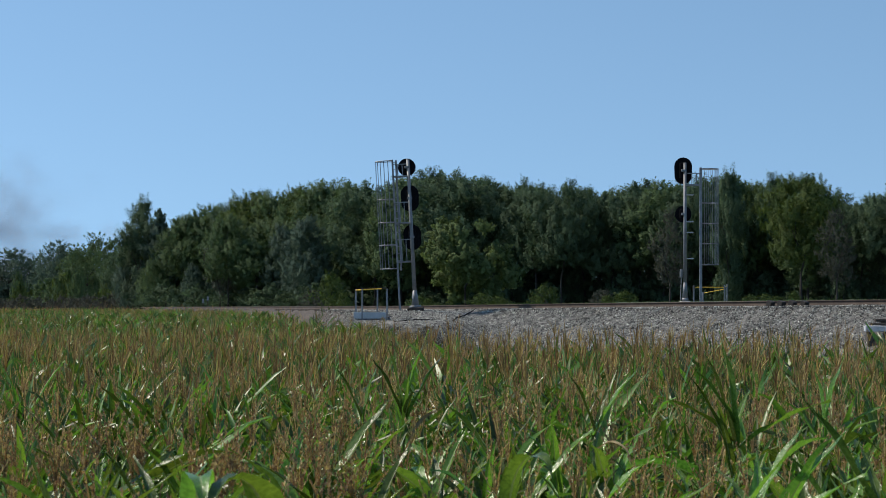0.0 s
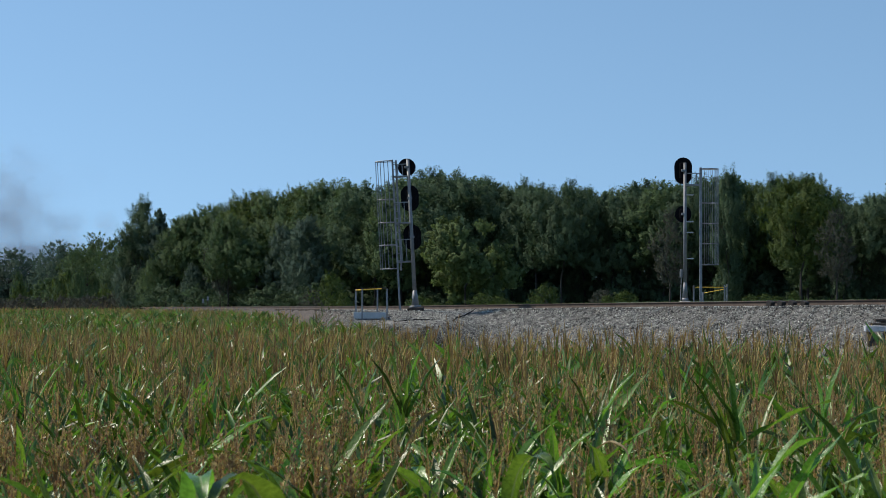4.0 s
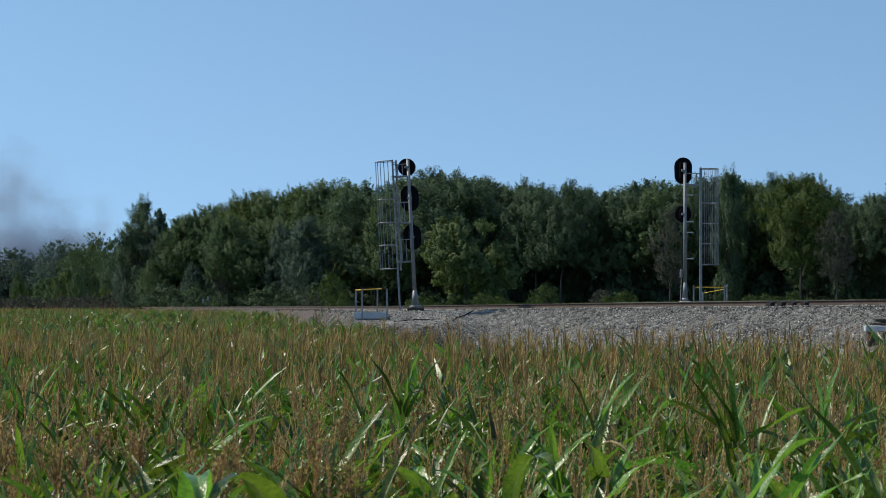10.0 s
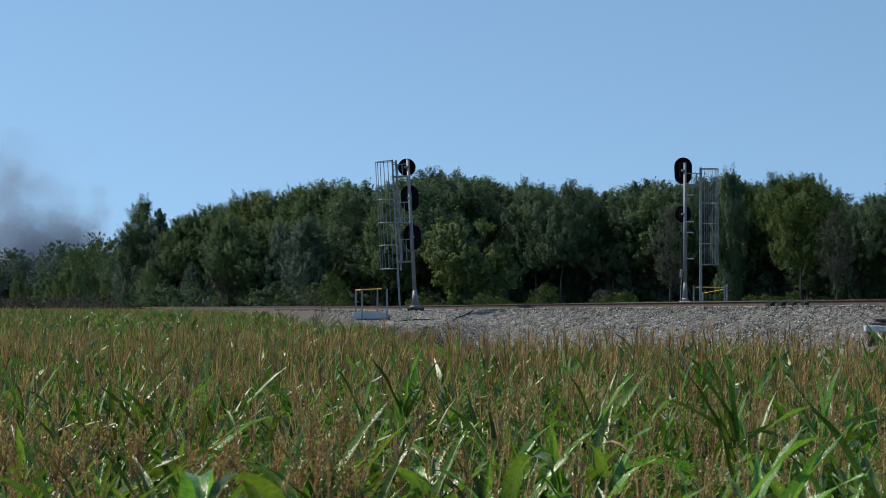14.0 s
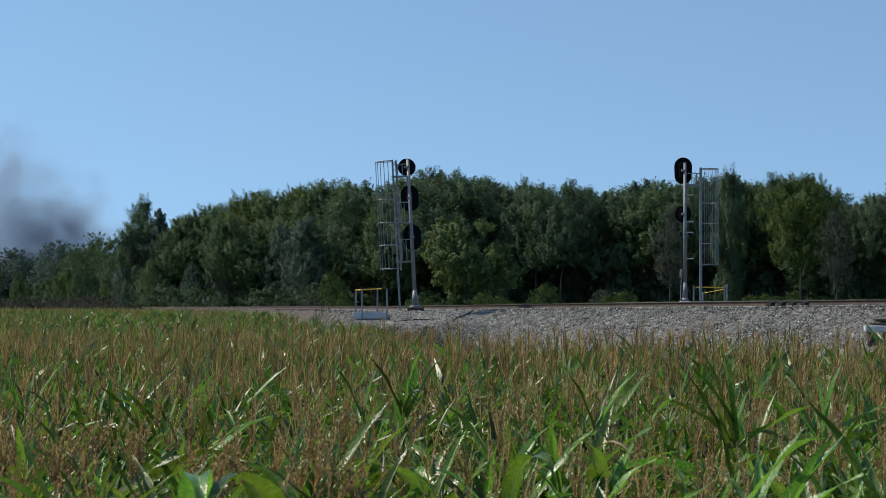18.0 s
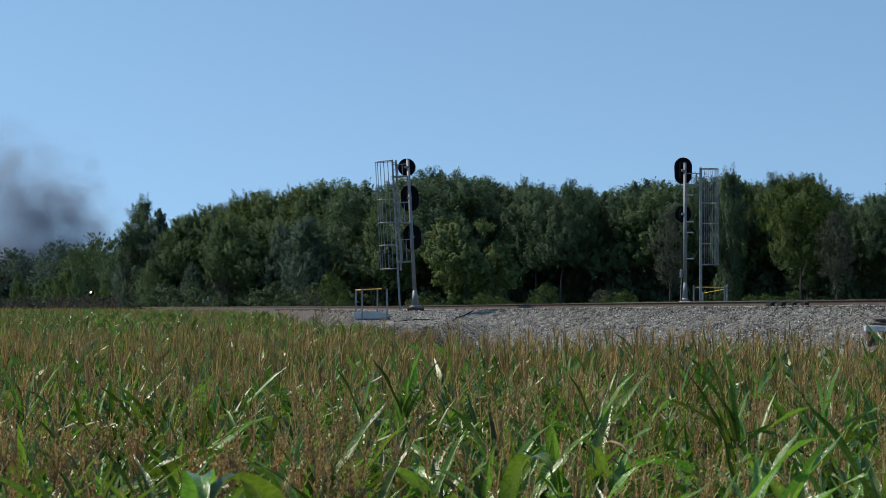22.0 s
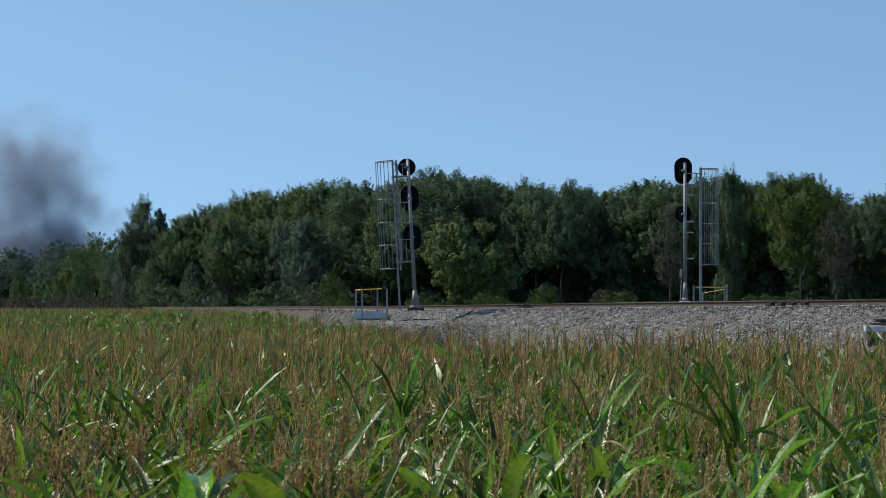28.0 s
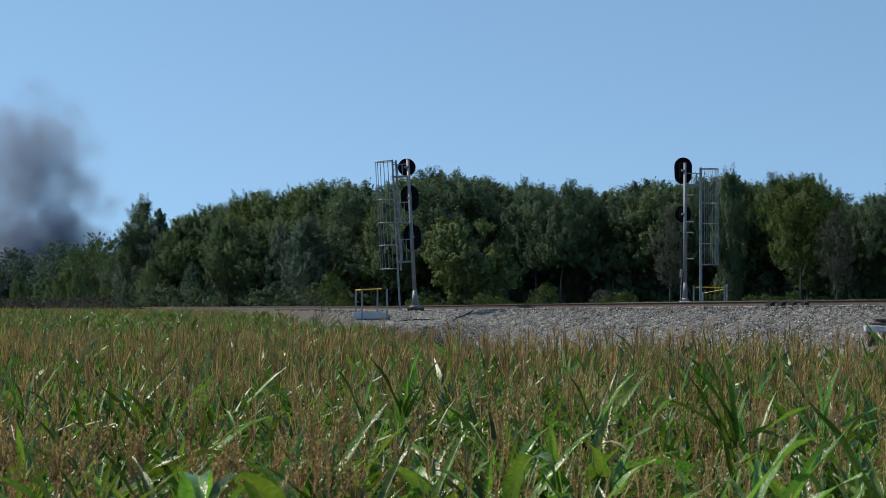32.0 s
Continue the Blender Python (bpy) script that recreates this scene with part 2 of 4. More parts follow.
def build_ground():
    def axis(lo, hi, fine_lo, fine_hi, fine, coarse):
        a = list(np.arange(fine_lo, fine_hi + 1e-6, fine))
        while a[0] > lo:
            a.insert(0, max(lo, a[0] - coarse * (1 + (fine_lo - a[0]) / 60)))
        while a[-1] < hi:
            a.append(min(hi, a[-1] + coarse * (1 + (a[-1] - fine_hi) / 60)))
        return np.array(a)
    xs = axis(-2600, 2600, -14, 26, 0.65, 2.0)
    ys = axis(-600, 4200, 46, 104, 0.65, 2.0)
    gx, gy = np.meshgrid(xs, ys)
    p = np.stack([gx.ravel(), gy.ravel()], 1)
    z = land(p)
    z = z + rng.normal(0, 0.012, len(z))
    nx, ny = len(xs), len(ys)
    i = (np.arange(ny - 1)[:, None] * nx + np.arange(nx - 1)[None]).ravel()
    f = np.stack([i, i + 1, i + 1 + nx, i + nx], 1)
    c = p[f].mean(1)
    idx, off = near_track(c)
    slot = np.zeros(len(f), int)
    slot[(off > -3.6) & (off < 7.0)] = 1
    slot[(np.hypot((c[:, 0] + 1.3) / 2.3, (c[:, 1] - 78.4) / 2.9) < 1) & (off > 2.2)] = 2
    slot[off <= -3.6] = 3
    slot[(np.abs(off) < 2.7) & (c[:, 1] > 96)] = 4
    me = mesh_np("ground", np.column_stack([p, z]), f, [M_soil, M_gravel, M_fines, M_turf, M_crown], True, slot)
    tagged(new("ground", me), "flat field soil, ballast bank and rough turf beside a railway", "ground", kind="structure")


M_crown = material("rust_stained_ballast", (0.045, 0.036, 0.030), (0.125, 0.100, 0.082), 3.0, 0.95, bump=0.8, fine=16)
M_turf = material("turf", (0.032, 0.046, 0.020), (0.078, 0.094, 0.040), 0.5, 0.95, bump=0.4, fine=6)
build_ground()


# ---- the railway track ----
def build_track():
    tr = tagged(empty("railway_track", 0, 0, 0), "rusty single railway track curving on grey ballast", "railway track", kind="structure")
    prof = [(-0.07, 0), (0.07, 0), (0.07, 0.018), (0.012, 0.04), (0.012, 0.13), (0.036, 0.145), (0.036, 0.178), (-0.036, 0.178), (-0.036, 0.145), (-0.012, 0.13), (-0.012, 0.04), (-0.07, 0.018)]
    n = len(prof)
    for s in (-0.7535, 0.7535):
        v = []
        for p, q in zip(track, side):
            z = float(head_level(p[0])) - 0.178
            for a, h in prof:
                o = s + a
                v.append((p[0] + q[0] * o, p[1] + q[1] * o, z + h))
        f = [(i * n + j, i * n + (j + 1) % n, (i + 1) * n + (j + 1) % n, (i + 1) * n + j) for i in range(len(track) - 1) for j in range(n)]
        child("rail", mesh_np("rail", v, f, [M_rust, M_head], False, [1 if j == 6 else 0 for i in range(len(track) - 1) for j in range(n)]), tr)
    tie = box(-0.115, 0.115, -1.3, 1.3, -0.16, 0.0, bevel=0.012)
    me = bpy.data.meshes.new("sleeper")
    tie.to_mesh(me)
    tie.free()
    me.materials.append(M_tie)
    for k, a in enumerate(np.arange(545.0, arc[-1] - 10, 0.53)):
        x, y = np.interp(a, arc, track[:, 0]), np.interp(a, arc, track[:, 1])
        tx, ty = np.interp(a, arc, tan[:, 0]), np.interp(a, arc, tan[:, 1])
        if y < 45 or y > 125:
            continue
        child("sleeper", me, tr, "", pose(x, y, float(head_level(x)) - 0.182, 0, 0, math.degrees(math.atan2(ty, tx))))


build_track()


# ---- ballast stones ----
def build_ballast():
    n = 120000
    a = rng.uniform(arc[-1] - 240, arc[-1] - 45, n * 2)
    off = np.concatenate([rng.uniform(-1.9, 5.6, n), rng.uniform(0.9, 7.2, n)])
    x, y = np.interp(a, arc, track[:, 0]) + np.interp(a, arc, side[:, 0]) * off, np.interp(a, arc, track[:, 1]) + np.interp(a, arc, side[:, 1]) * off
    keep = (np.abs(np.abs(off) - 0.7535) > 0.09) & (np.abs(x / y - 0.06) < 0.19) & (y > 45) & (y < 185) & ((off > 2.7) | (y < 96 + 8 * rng.random(len(x))))
    x, y = x[keep], y[keep]
    k = 16000                                            # finer stones over the pad
    x, y = np.concatenate([x, rng.normal(-1.6, 2.0, k)]), np.concatenate([y, rng.normal(77.6, 2.4, k)])
    z = land(np.stack([x, y], 1))
    c = np.array([(-1, 0.1, -0.1), (1, -0.15, 0.2), (0.15, -0.95, 0.1), (-0.2, 1, -0.15), (0.3, 0.1, -0.85), (-0.15, -0.25, 0.85)]) * 0.68
    f = np.array([(0, 2, 5), (2, 1, 5), (1, 3, 5), (3, 0, 5), (2, 0, 4), (1, 2, 4), (3, 1, 4), (0, 3, 4)])
    size = rng.uniform(0.030, 0.074, len(x)) * np.where(np.arange(len(x)) >= len(x) - k, 0.62, 1.0)
    m = turns(len(x)) * size[:, None, None] * rng.uniform(0.7, 1.2, (len(x), 1, 3))
    v, q = scatter(c, f, m, np.stack([x, y, z + size * 0.16], 1))
    tagged(new("ballast", mesh_np("ballast", v, q, M_stone)), "crushed grey limestone ballast stones on the track bank", "ballast", kind="stuff")


build_ballast()


# ---- corn ----
def leaf_strip(length, width, lean, droop, twist, segs, fold=True, kink=0.0, rib=False):
    """A corn blade from its foot at the origin, rising in the xz plane; lean and droop in degrees. With kink it breaks over past its middle."""
    rows, ang, x, z = [], radians(90 - lean), 0.0, 0.0
    for i in range(segs + 1):
        t = i / segs
        w = width * 0.5 * min(1.0, 0.62 + 1.5 * t) * (1 - t ** 2.6) if t < 1 else 0.002
        tw = radians(twist) * t
        sx, sy, sz = -math.sin(ang) * math.sin(tw), math.cos(tw), math.cos(ang) * math.sin(tw)
        nx, nz = -math.sin(ang), math.cos(ang)
        k = 0.85 * (1 - 0.5 * t) if fold else 0.0
        wave = 0.13 * width * math.sin(t * 13 + lean) if fold else 0.0
        wave2 = 0.13 * width * math.sin(t * 17 + droop) if fold else 0.0
        mid = (x, 0.0, z)
        lft = (x + sx * w + nx * (w * k + wave), sy * w, z + sz * w + nz * (w * k + wave))
        rgt = (x - sx * w + nx * (w * k + wave2), -sy * w, z - sz * w + nz * (w * k + wave2))
        if rib:
            r1, r2 = (tuple(m + (p - m) * 0.10 for m, p in zip(mid, e)) for e in (lft, rgt))
            rows.append((lft, r1, r2, rgt))
        else:
            rows.append((lft, mid, rgt) if fold else (lft, rgt))
        ang -= radians(droop) / segs * (0.3 + 1.4 * t)
        if kink and abs(t - 0.5) < 0.51 / segs:
            ang -= radians(kink)
        x, z = x + math.cos(ang) * length / segs, z + math.sin(ang) * length / segs
    k = len(rows[0])
    v = np.array([p for r in rows for p in r])
    f = [(i * k + j, i * k + j + 1, (i + 1) * k + j + 1, (i + 1) * k + j) for i in range(segs) for j in range(k - 1)]
    return v, np.array(f)


def tassel_arrays(r, branches, segs, thick, florets=0):
    """A dry tassel: a spike with side branches that spread and nod, hung with small florets."""
    blocks = []
    floret = np.array([(0, -0.3, 0), (0.35, 0, 0.4), (0, 0.3, 1.0), (-0.35, 0, 0.4)])
    whole = r.uniform(-14, 14)
    for b in range(branches + 1):
        az = r.uniform(0, 2 * math.pi)
        lean = abs(whole) * 0.5 if b == 0 else r.uniform(4, 24)
        ln = r.uniform(0.28, 0.38) if b == 0 else r.uniform(0.15, 0.29)
        foot = 0.0 if b == 0 else r.uniform(-0.02, 0.10)
        nod = r.uniform(0, 15) if b == 0 else r.uniform(-8, 26)
        c, s = math.cos(az), math.sin(az)
        turn = np.array([(c, s, 0), (-s, c, 0), (0, 0, 1)])
        v, f = leaf_strip(ln, thick * (1.2 if b == 0 else 0.9), lean, nod, 90 * r.random(), segs, False)
        v = v @ turn + np.array((0, 0, foot))
        blocks.append((v, f))
        mid = v.reshape(-1, 2, 3).mean(1)
        for k in range(florets):
            t = r.uniform(0.15, 1.0) * segs
            i = min(int(t), segs - 1)
            p = mid[i] + (mid[i + 1] - mid[i]) * (t - i)
            q = np.array(Euler((r.uniform(-0.5, 0.5), r.uniform(-0.5, 0.5), r.uniform(0, 6.28))).to_matrix())
            blocks.append((floret * np.array((0.012, 0.010, 0.021)) @ q.T + p, np.array([(0, 1, 2, 3)])))
    return joined(blocks)


prng = random.Random(11)
# blades: length, width, lean, droop, break
LEAF_SHAPES = [(0.70, 0.072, 30, 14, 0), (0.62, 0.066, 42, 22, 0), (0.78, 0.078, 24, 44, 0), (0.56, 0.064, 56, 16, 0), (0.80, 0.080, 36, 85, 0), (0.74, 0.078, 48, 110, 0), (0.70, 0.074, 30, 22, 85), (0.60, 0.056, 17, 10, 0),
               (0.66, 0.070, 44, 18, 60), (0.58, 0.070, 68, 30, 0)]


def plan_plant(r, height, drop=0.15):
    """Leaves (shape, foot level, heading) of a plant of that height to the tassel's tip."""
    foot_tassel = height - 0.36
    leaves, n = [], r.randint(14, 16)
    plane = r.uniform(0, 360)
    for i in range(n):
        z = 1.0 + (foot_tassel - drop - 1.0) * (i / (n - 1)) ** 0.62
        top = i >= n - 5
        leaves.append((r.choice((0, 0, 1, 1, 2, 3, 6, 7, 8, 9)) if top else r.randrange(len(LEAF_SHAPES)), z, plane + 180 * (i % 2) + r.uniform(-40, 40), r.uniform(0.85, 1.1) if i < n - 5 else r.uniform(0.68, 0.95) if i < n - 2 else r.uniform(0.5, 0.72)))
    return foot_tassel, leaves


FIELD_EDGE = ([-0.40, -0.23, -0.16, -0.113, -0.084, -0.054, -0.0277, -0.007, 0.0047, 0.093, 0.231, 0.4], [330, 325, 320, 260, 190, 100, 62, 44, 39, 38, 36, 33])


def field_spots(y0, y1, across, density, row_gap=0.76):
    """Planted places in rows between two distances, within the strip that can be seen."""
    ys = np.arange(y0, y1, row_gap)
    pts = []
    for y in ys:
        lo, hi = -(across * y + 1.2), across * y + 1.2
        k = int((hi - lo) * density * row_gap)
        x = np.linspace(lo, hi, max(k, 1), endpoint=False) + rng.uniform(-0.06, 0.06, max(k, 1)) + rng.uniform(0, 0.2)
        pts.append(np.stack([x, np.full(len(x), y) + rng.normal(0, 0.05, len(x))], 1))
    p = np.concatenate(pts)
    edge = np.interp(p[:, 0] / p[:, 1], *FIELD_EDGE)
    p = p[p[:, 1] < edge * (1 + 0.03 * np.sin(p[:, 0] * 1.7))]
    idx, off = near_track(p)
    return p[(off > np.where(p[:, 1] > 97, 3.7, 7.3)) & (land(p) < field_level(p[:, 1]) + 0.25)]


LEAF_TWISTS = (20, -30, 50, 15, -60, 10, 35, -20, 40, -15)


def blade_mesh(l, w, a, d, kink, twist):
    v, f = leaf_strip(l, w, a, d, twist, 10, True, kink, True)
    return mesh_np("leaf", v, f, [M_cornp, M_rib], False, [1 if j % 3 == 1 else 0 for j in range(len(f))])


leaf_meshes = [blade_mesh(*shape, tw) for shape, tw in zip(LEAF_SHAPES, LEAF_TWISTS)]
leaf_meshes_b = [blade_mesh(l, w * 0.92, a + 5, d * 1.3, k, -tw * 1.4) for (l, w, a, d, k), tw in zip(LEAF_SHAPES, LEAF_TWISTS)]
straight_blade = blade_mesh(0.80, 0.078, 0, 16, 0, 25)
curled_blade = blade_mesh(0.72, 0.105, 10, 150, 0, 10)
tassel_meshes = [mesh_np("tassel", *tassel_arrays(prng, prng.randint(6, 9), 5, 0.0060, 12), M_tasseln) for _ in range(6)]
full_tassels = [mesh_np("tassel", *tassel_arrays(prng, prng.randint(9, 12), 5, 0.0070, 22), M_tasseln) for _ in range(5)]
dry_meshes = [mesh_np("leaf", *leaf_strip(l, w * 0.7, a, d, tw, 9), M_dry, False) for l, w, a, d, tw in ((0.6, 0.05, 40, 150, 90), (0.5, 0.05, 25, 60, 140), (0.55, 0.045, 60, 120, 60))]


def stalk_mesh(h):
    bm = bmesh.new()
    z, r = 0.0, 0.016
    while z < h - 0.01:
        z1 = min(h, z + 0.19)
        add_rod(bm, (0, 0, z), (0, 0, z1), r, r * 0.9, 7)
        add_rod(bm, (0, 0, z1 - 0.012), (0, 0, z1), r * 1.15, r * 1.15, 7)
        z, r = z1, max(0.005, r * 0.9)
    me = bpy.data.meshes.new("stalk")
    bm.to_mesh(me)
    bm.free()
    me.materials.append(M_stalk)
    return me


corn_near = []


def corn_plant(x, y, height, r, extra=(), bare=False):
    """A plant of that height; extra adds blades: kind, foot level, heading, lean, length and width factors."""
    h0, leaves = plan_plant(r, height)
    turn = 0.0 if extra else r.uniform(0, 360)
    ob = tagged(empty("corn_plant", x, y, land1(x, y), turn, (0, 0) if extra else (r.uniform(-3, 3), r.uniform(-3, 3))),
                "green maize plant with stiff glossy blades" + ("" if bare else " and a dry tan tassel"), "corn", "corn plants at the field's near edge")
    child("stalk", STALKS[min(range(len(STALKS)), key=lambda i: abs(STALKS[i][0] - h0))][1], ob)
    if not bare:
        t = child("tassel", r.choice(tassel_meshes if x > -0.25 else full_tassels), ob, "dry tan tassel", pose(0, 0, h0 - 0.02, r.uniform(-9, 9), r.uniform(-9, 9), r.uniform(0, 360)))
        t.scale = (1.1, 1.1, r.uniform(0.85, 1.15))
    for k, z, az, sc in leaves:
        dry = r.random() < 0.10
        c = child("leaf", r.choice(dry_meshes) if dry else (leaf_meshes if r.random() < 0.5 else leaf_meshes_b)[k], ob, "dry tan blade" if dry else "", pose(0, 0, z, 0, r.uniform(-10, 12), az))
        c.scale = (sc, sc, sc)
    for kind, z, az, lean, lk, wk in extra:
        c = child("leaf", kind, ob, "", pose(0, 0, z, 0, lean, az))
        c.scale = (lk, wk, lk)
    corn_near.append((ob, ob.matrix_basis.copy(), r.uniform(0, 6.28), r.uniform(0.6, 1.4)))
    return ob


STALKS = [(h, stalk_mesh(h)) for h in (1.72, 1.84, 1.96, 2.08, 2.2)]


def plant_arrays(r, height, leaf_segs, fold, branches, tseg, thick, low=0, florets=0, bare=0.0, lift=0.0):
    h0, leaves = plan_plant(r, height, 0.19 if fold else 0.33)
    lb, tb = [], []
    for k, z, az, sc in leaves[low:]:
        l, w, a, d, kink = LEAF_SHAPES[k]
        v, f = leaf_strip(l * sc, w * sc * (1.0 if leaf_segs > 2 else 1.35), a + r.uniform(-8, 8) + (0 if leaf_segs > 2 else 16), d, r.uniform(-50, 50) if fold else r.choice((-1, 1)) * r.uniform(40, 110), leaf_segs, fold, kink)
        c, s = math.cos(radians(az)), math.sin(radians(az))
        lb.append((v @ np.array([(c, s, 0), (-s, c, 0), (0, 0, 1)]) + np.array((0, 0, z + lift)), f))
    v, f = tassel_arrays(r, branches, tseg, thick, florets)
    if r.random() > bare:
        tb.append((v + np.array((0, 0, h0 - 0.02)), f))
    else:
        tb.append((v * 0.5 + np.array((0, 0, h0 - 0.2)), f))
    st = np.array([(-0.013, 0, 0), (0.013, 0, 0), (0.006, 0, h0), (-0.006, 0, h0), (0, -0.013, 0), (0, 0.013, 0), (0, 0.006, h0), (0, -0.006, h0)])
    lb.append((st, np.array([(0, 1, 2, 3), (4, 5, 6, 7)])))
    return joined(lb), joined(tb)


def corn_block(name, pts, variants, hscale, label, tassel=None):
    kind = rng.integers(0, len(variants), len(pts))
    z = land(pts)
    lv, tv = [], []
    for k, (lf, ts) in enumerate(variants):
        sel = pts[kind == k]
        m = turns(len(sel), 0.02) * (rng.normal(1.0, hscale, len(sel))[:, None, None])
        pl = np.column_stack([sel, z[kind == k]])
        lv.append(scatter(*lf, m, pl))
        tv.append(scatter(*ts, m, pl))
    (v1, f1), (v2, f2) = joined(lv), joined(tv)
    me = mesh_np(name, np.concatenate([v1, v2]), np.concatenate([f1, f2 + len(v1)]), [M_corn, tassel or M_tassel], False, np.concatenate([np.zeros(len(f1), int), np.ones(len(f2), int)]))
    tagged(new(name, me), label, "corn", kind="stuff")


HERO_PLANTS = [
    (-0.25, 12.0, 2.61, [(0, 2.11, 168, 7.0, 0.78, 0.89), (0, 2.11, -12, 9.0, 0.78, 0.89), (0, 2.09, -12, 23.0, 0.76, 0.85), (0, 2.15, 192, 22.0, 0.61, 0.7)]),
    (-0.53, 12.6, 2.56, [(0, 2.1, 184, 20.0, 0.56, 0.7), (0, 2.03, 8, 7.0, 0.61, 0.7)]),
    (-0.5, 8.0, 2.49, [(0, 2.03, 32, 31.0, 0.7, 0.79)]),
    (1.51, 10.0, 2.71, [(0, 2.11, 192, 1.0, 0.78, 0.89), (0, 2.13, 168, 12.0, 0.74, 0.83), (0, 2.25, 188, 31.0, 0.5, 0.7)]),
    (1.61, 7.0, 2.5, [(0, 2.04, 180, 26.0, 0.78, 0.89)]),
    (1.08, 6.6, 2.62, [(0, 1.98, 0, 28.0, 0.72, 0.81), (0, 2.16, 12, 24.0, 0.42, 0.7)]),
    (1.48, 6.9, 2.43, [(0, 1.97, 168, 29.0, 0.64, 0.72)]),
    (0.88, 6.2, 2.57, [(0, 2.07, -8, 7.0, 0.35, 0.7), (0, 2.11, 168, 11.0, 0.24, 0.7)]),
    (-0.92, 6.4, 2.57, [(0, 2.01, 172, 27.0, 0.68, 0.77), (0, 2.11, 4, 25.0, 0.37, 0.7)]),
    (-1.13, 6.2, 2.58, [(0, 2.07, -12, 16.0, 0.44, 0.7), (0, 2.12, 0, 12.0, 0.32, 0.7), (0, 2.09, 188, 19.0, 0.41, 0.7)]),
    (0.74, 9.5, 2.7, [(0, 2.22, -4, 28.0, 0.54, 0.7), (0, 2.24, 184, 18.0, 0.43, 0.7)]),
    (2.07, 10.5, 2.6, [(0, 2.14, 180, 2.0, 0.53, 0.7), (0, 2.11, 8, 8.0, 0.62, 0.7)]),
    (-0.66, 5.12, 2.4, [(1, 2.16, -80, 0, 0.8, 0.95)]),
    (-0.44, 5.12, 2.4, [(1, 2.14, -110, 0, 0.84, 1.0)]),
    (0.21, 5.92, 2.37, [(1, 2.24, -60, 0, 0.50, 0.72)]),
]


def build_corn():
    r = random.Random(5)
    near = field_spots(4.9, 18.0, 0.25, 7.0)
    order = np.argsort(near[:, 1])
    near = near[order]
    for x, y in near[:285]:
        corn_plant(float(x), float(y), r.gauss(2.27, 0.08), r, bare=r.random() > (0.70 if x < -0.25 else 0.46 if y < 9 else 0.72))
    S, C = straight_blade, curled_blade
    # plants whose blades stand out: place, height of the tassel's foot, blades
    for x, y, h, blades in HERO_PLANTS:
        corn_plant(x, y, h, r, [((S, C)[k], *b) for k, *b in blades], True)
    fine = [plant_arrays(r, r.gauss(2.27, 0.09), 6, True, 8, 3, 0.007, 0, 8, 0.15) for _ in range(10)]
    corn_block("corn_rows", near[285:], fine, 0.045, "dense green maize with tan tassels behind the field's edge", M_tasseln)
    mid = [plant_arrays(r, r.gauss(2.27, 0.09), 4, False, 9, 2, 0.0115, 3, 0, 0.22) for _ in range(10)]
    corn_block("corn_rows", field_spots(18.0, 46.0, 0.30, 6.4), mid, 0.06, "dense green maize with tan tassels in mid field")
    # most far plants show their tassels; one in six is leafy and late, and stands out as a green clump
    far = [plant_arrays(r, r.gauss(2.25, 0.08), 3, False, 4, 1, 0.014, 5, lift=-0.13) for _ in range(10)]
    far += [plant_arrays(r, r.gauss(2.25, 0.05), 4, False, 3, 1, 0.012, 2, bare=1.0, lift=0.24) for _ in range(2)]
    corn_block("corn_rows", field_spots(46.0, 150.0, 0.30, 4.6), far, 0.055, "distant maize canopy with brown tassels")
    corn_block("corn_rows", field_spots(150.0, 330.0, 0.30, 1.2, 1.5), far, 0.04, "far maize canopy merging into a green and brown band")


build_corn()


# ---- trees ----
DIAMOND = np.array([(-0.5, 0, 0), (0, -0.32, 0.06), (0.5, 0, 0), (0, 0.32, 0.06)])
QUAD = np.array([(0, 1, 2, 3)])


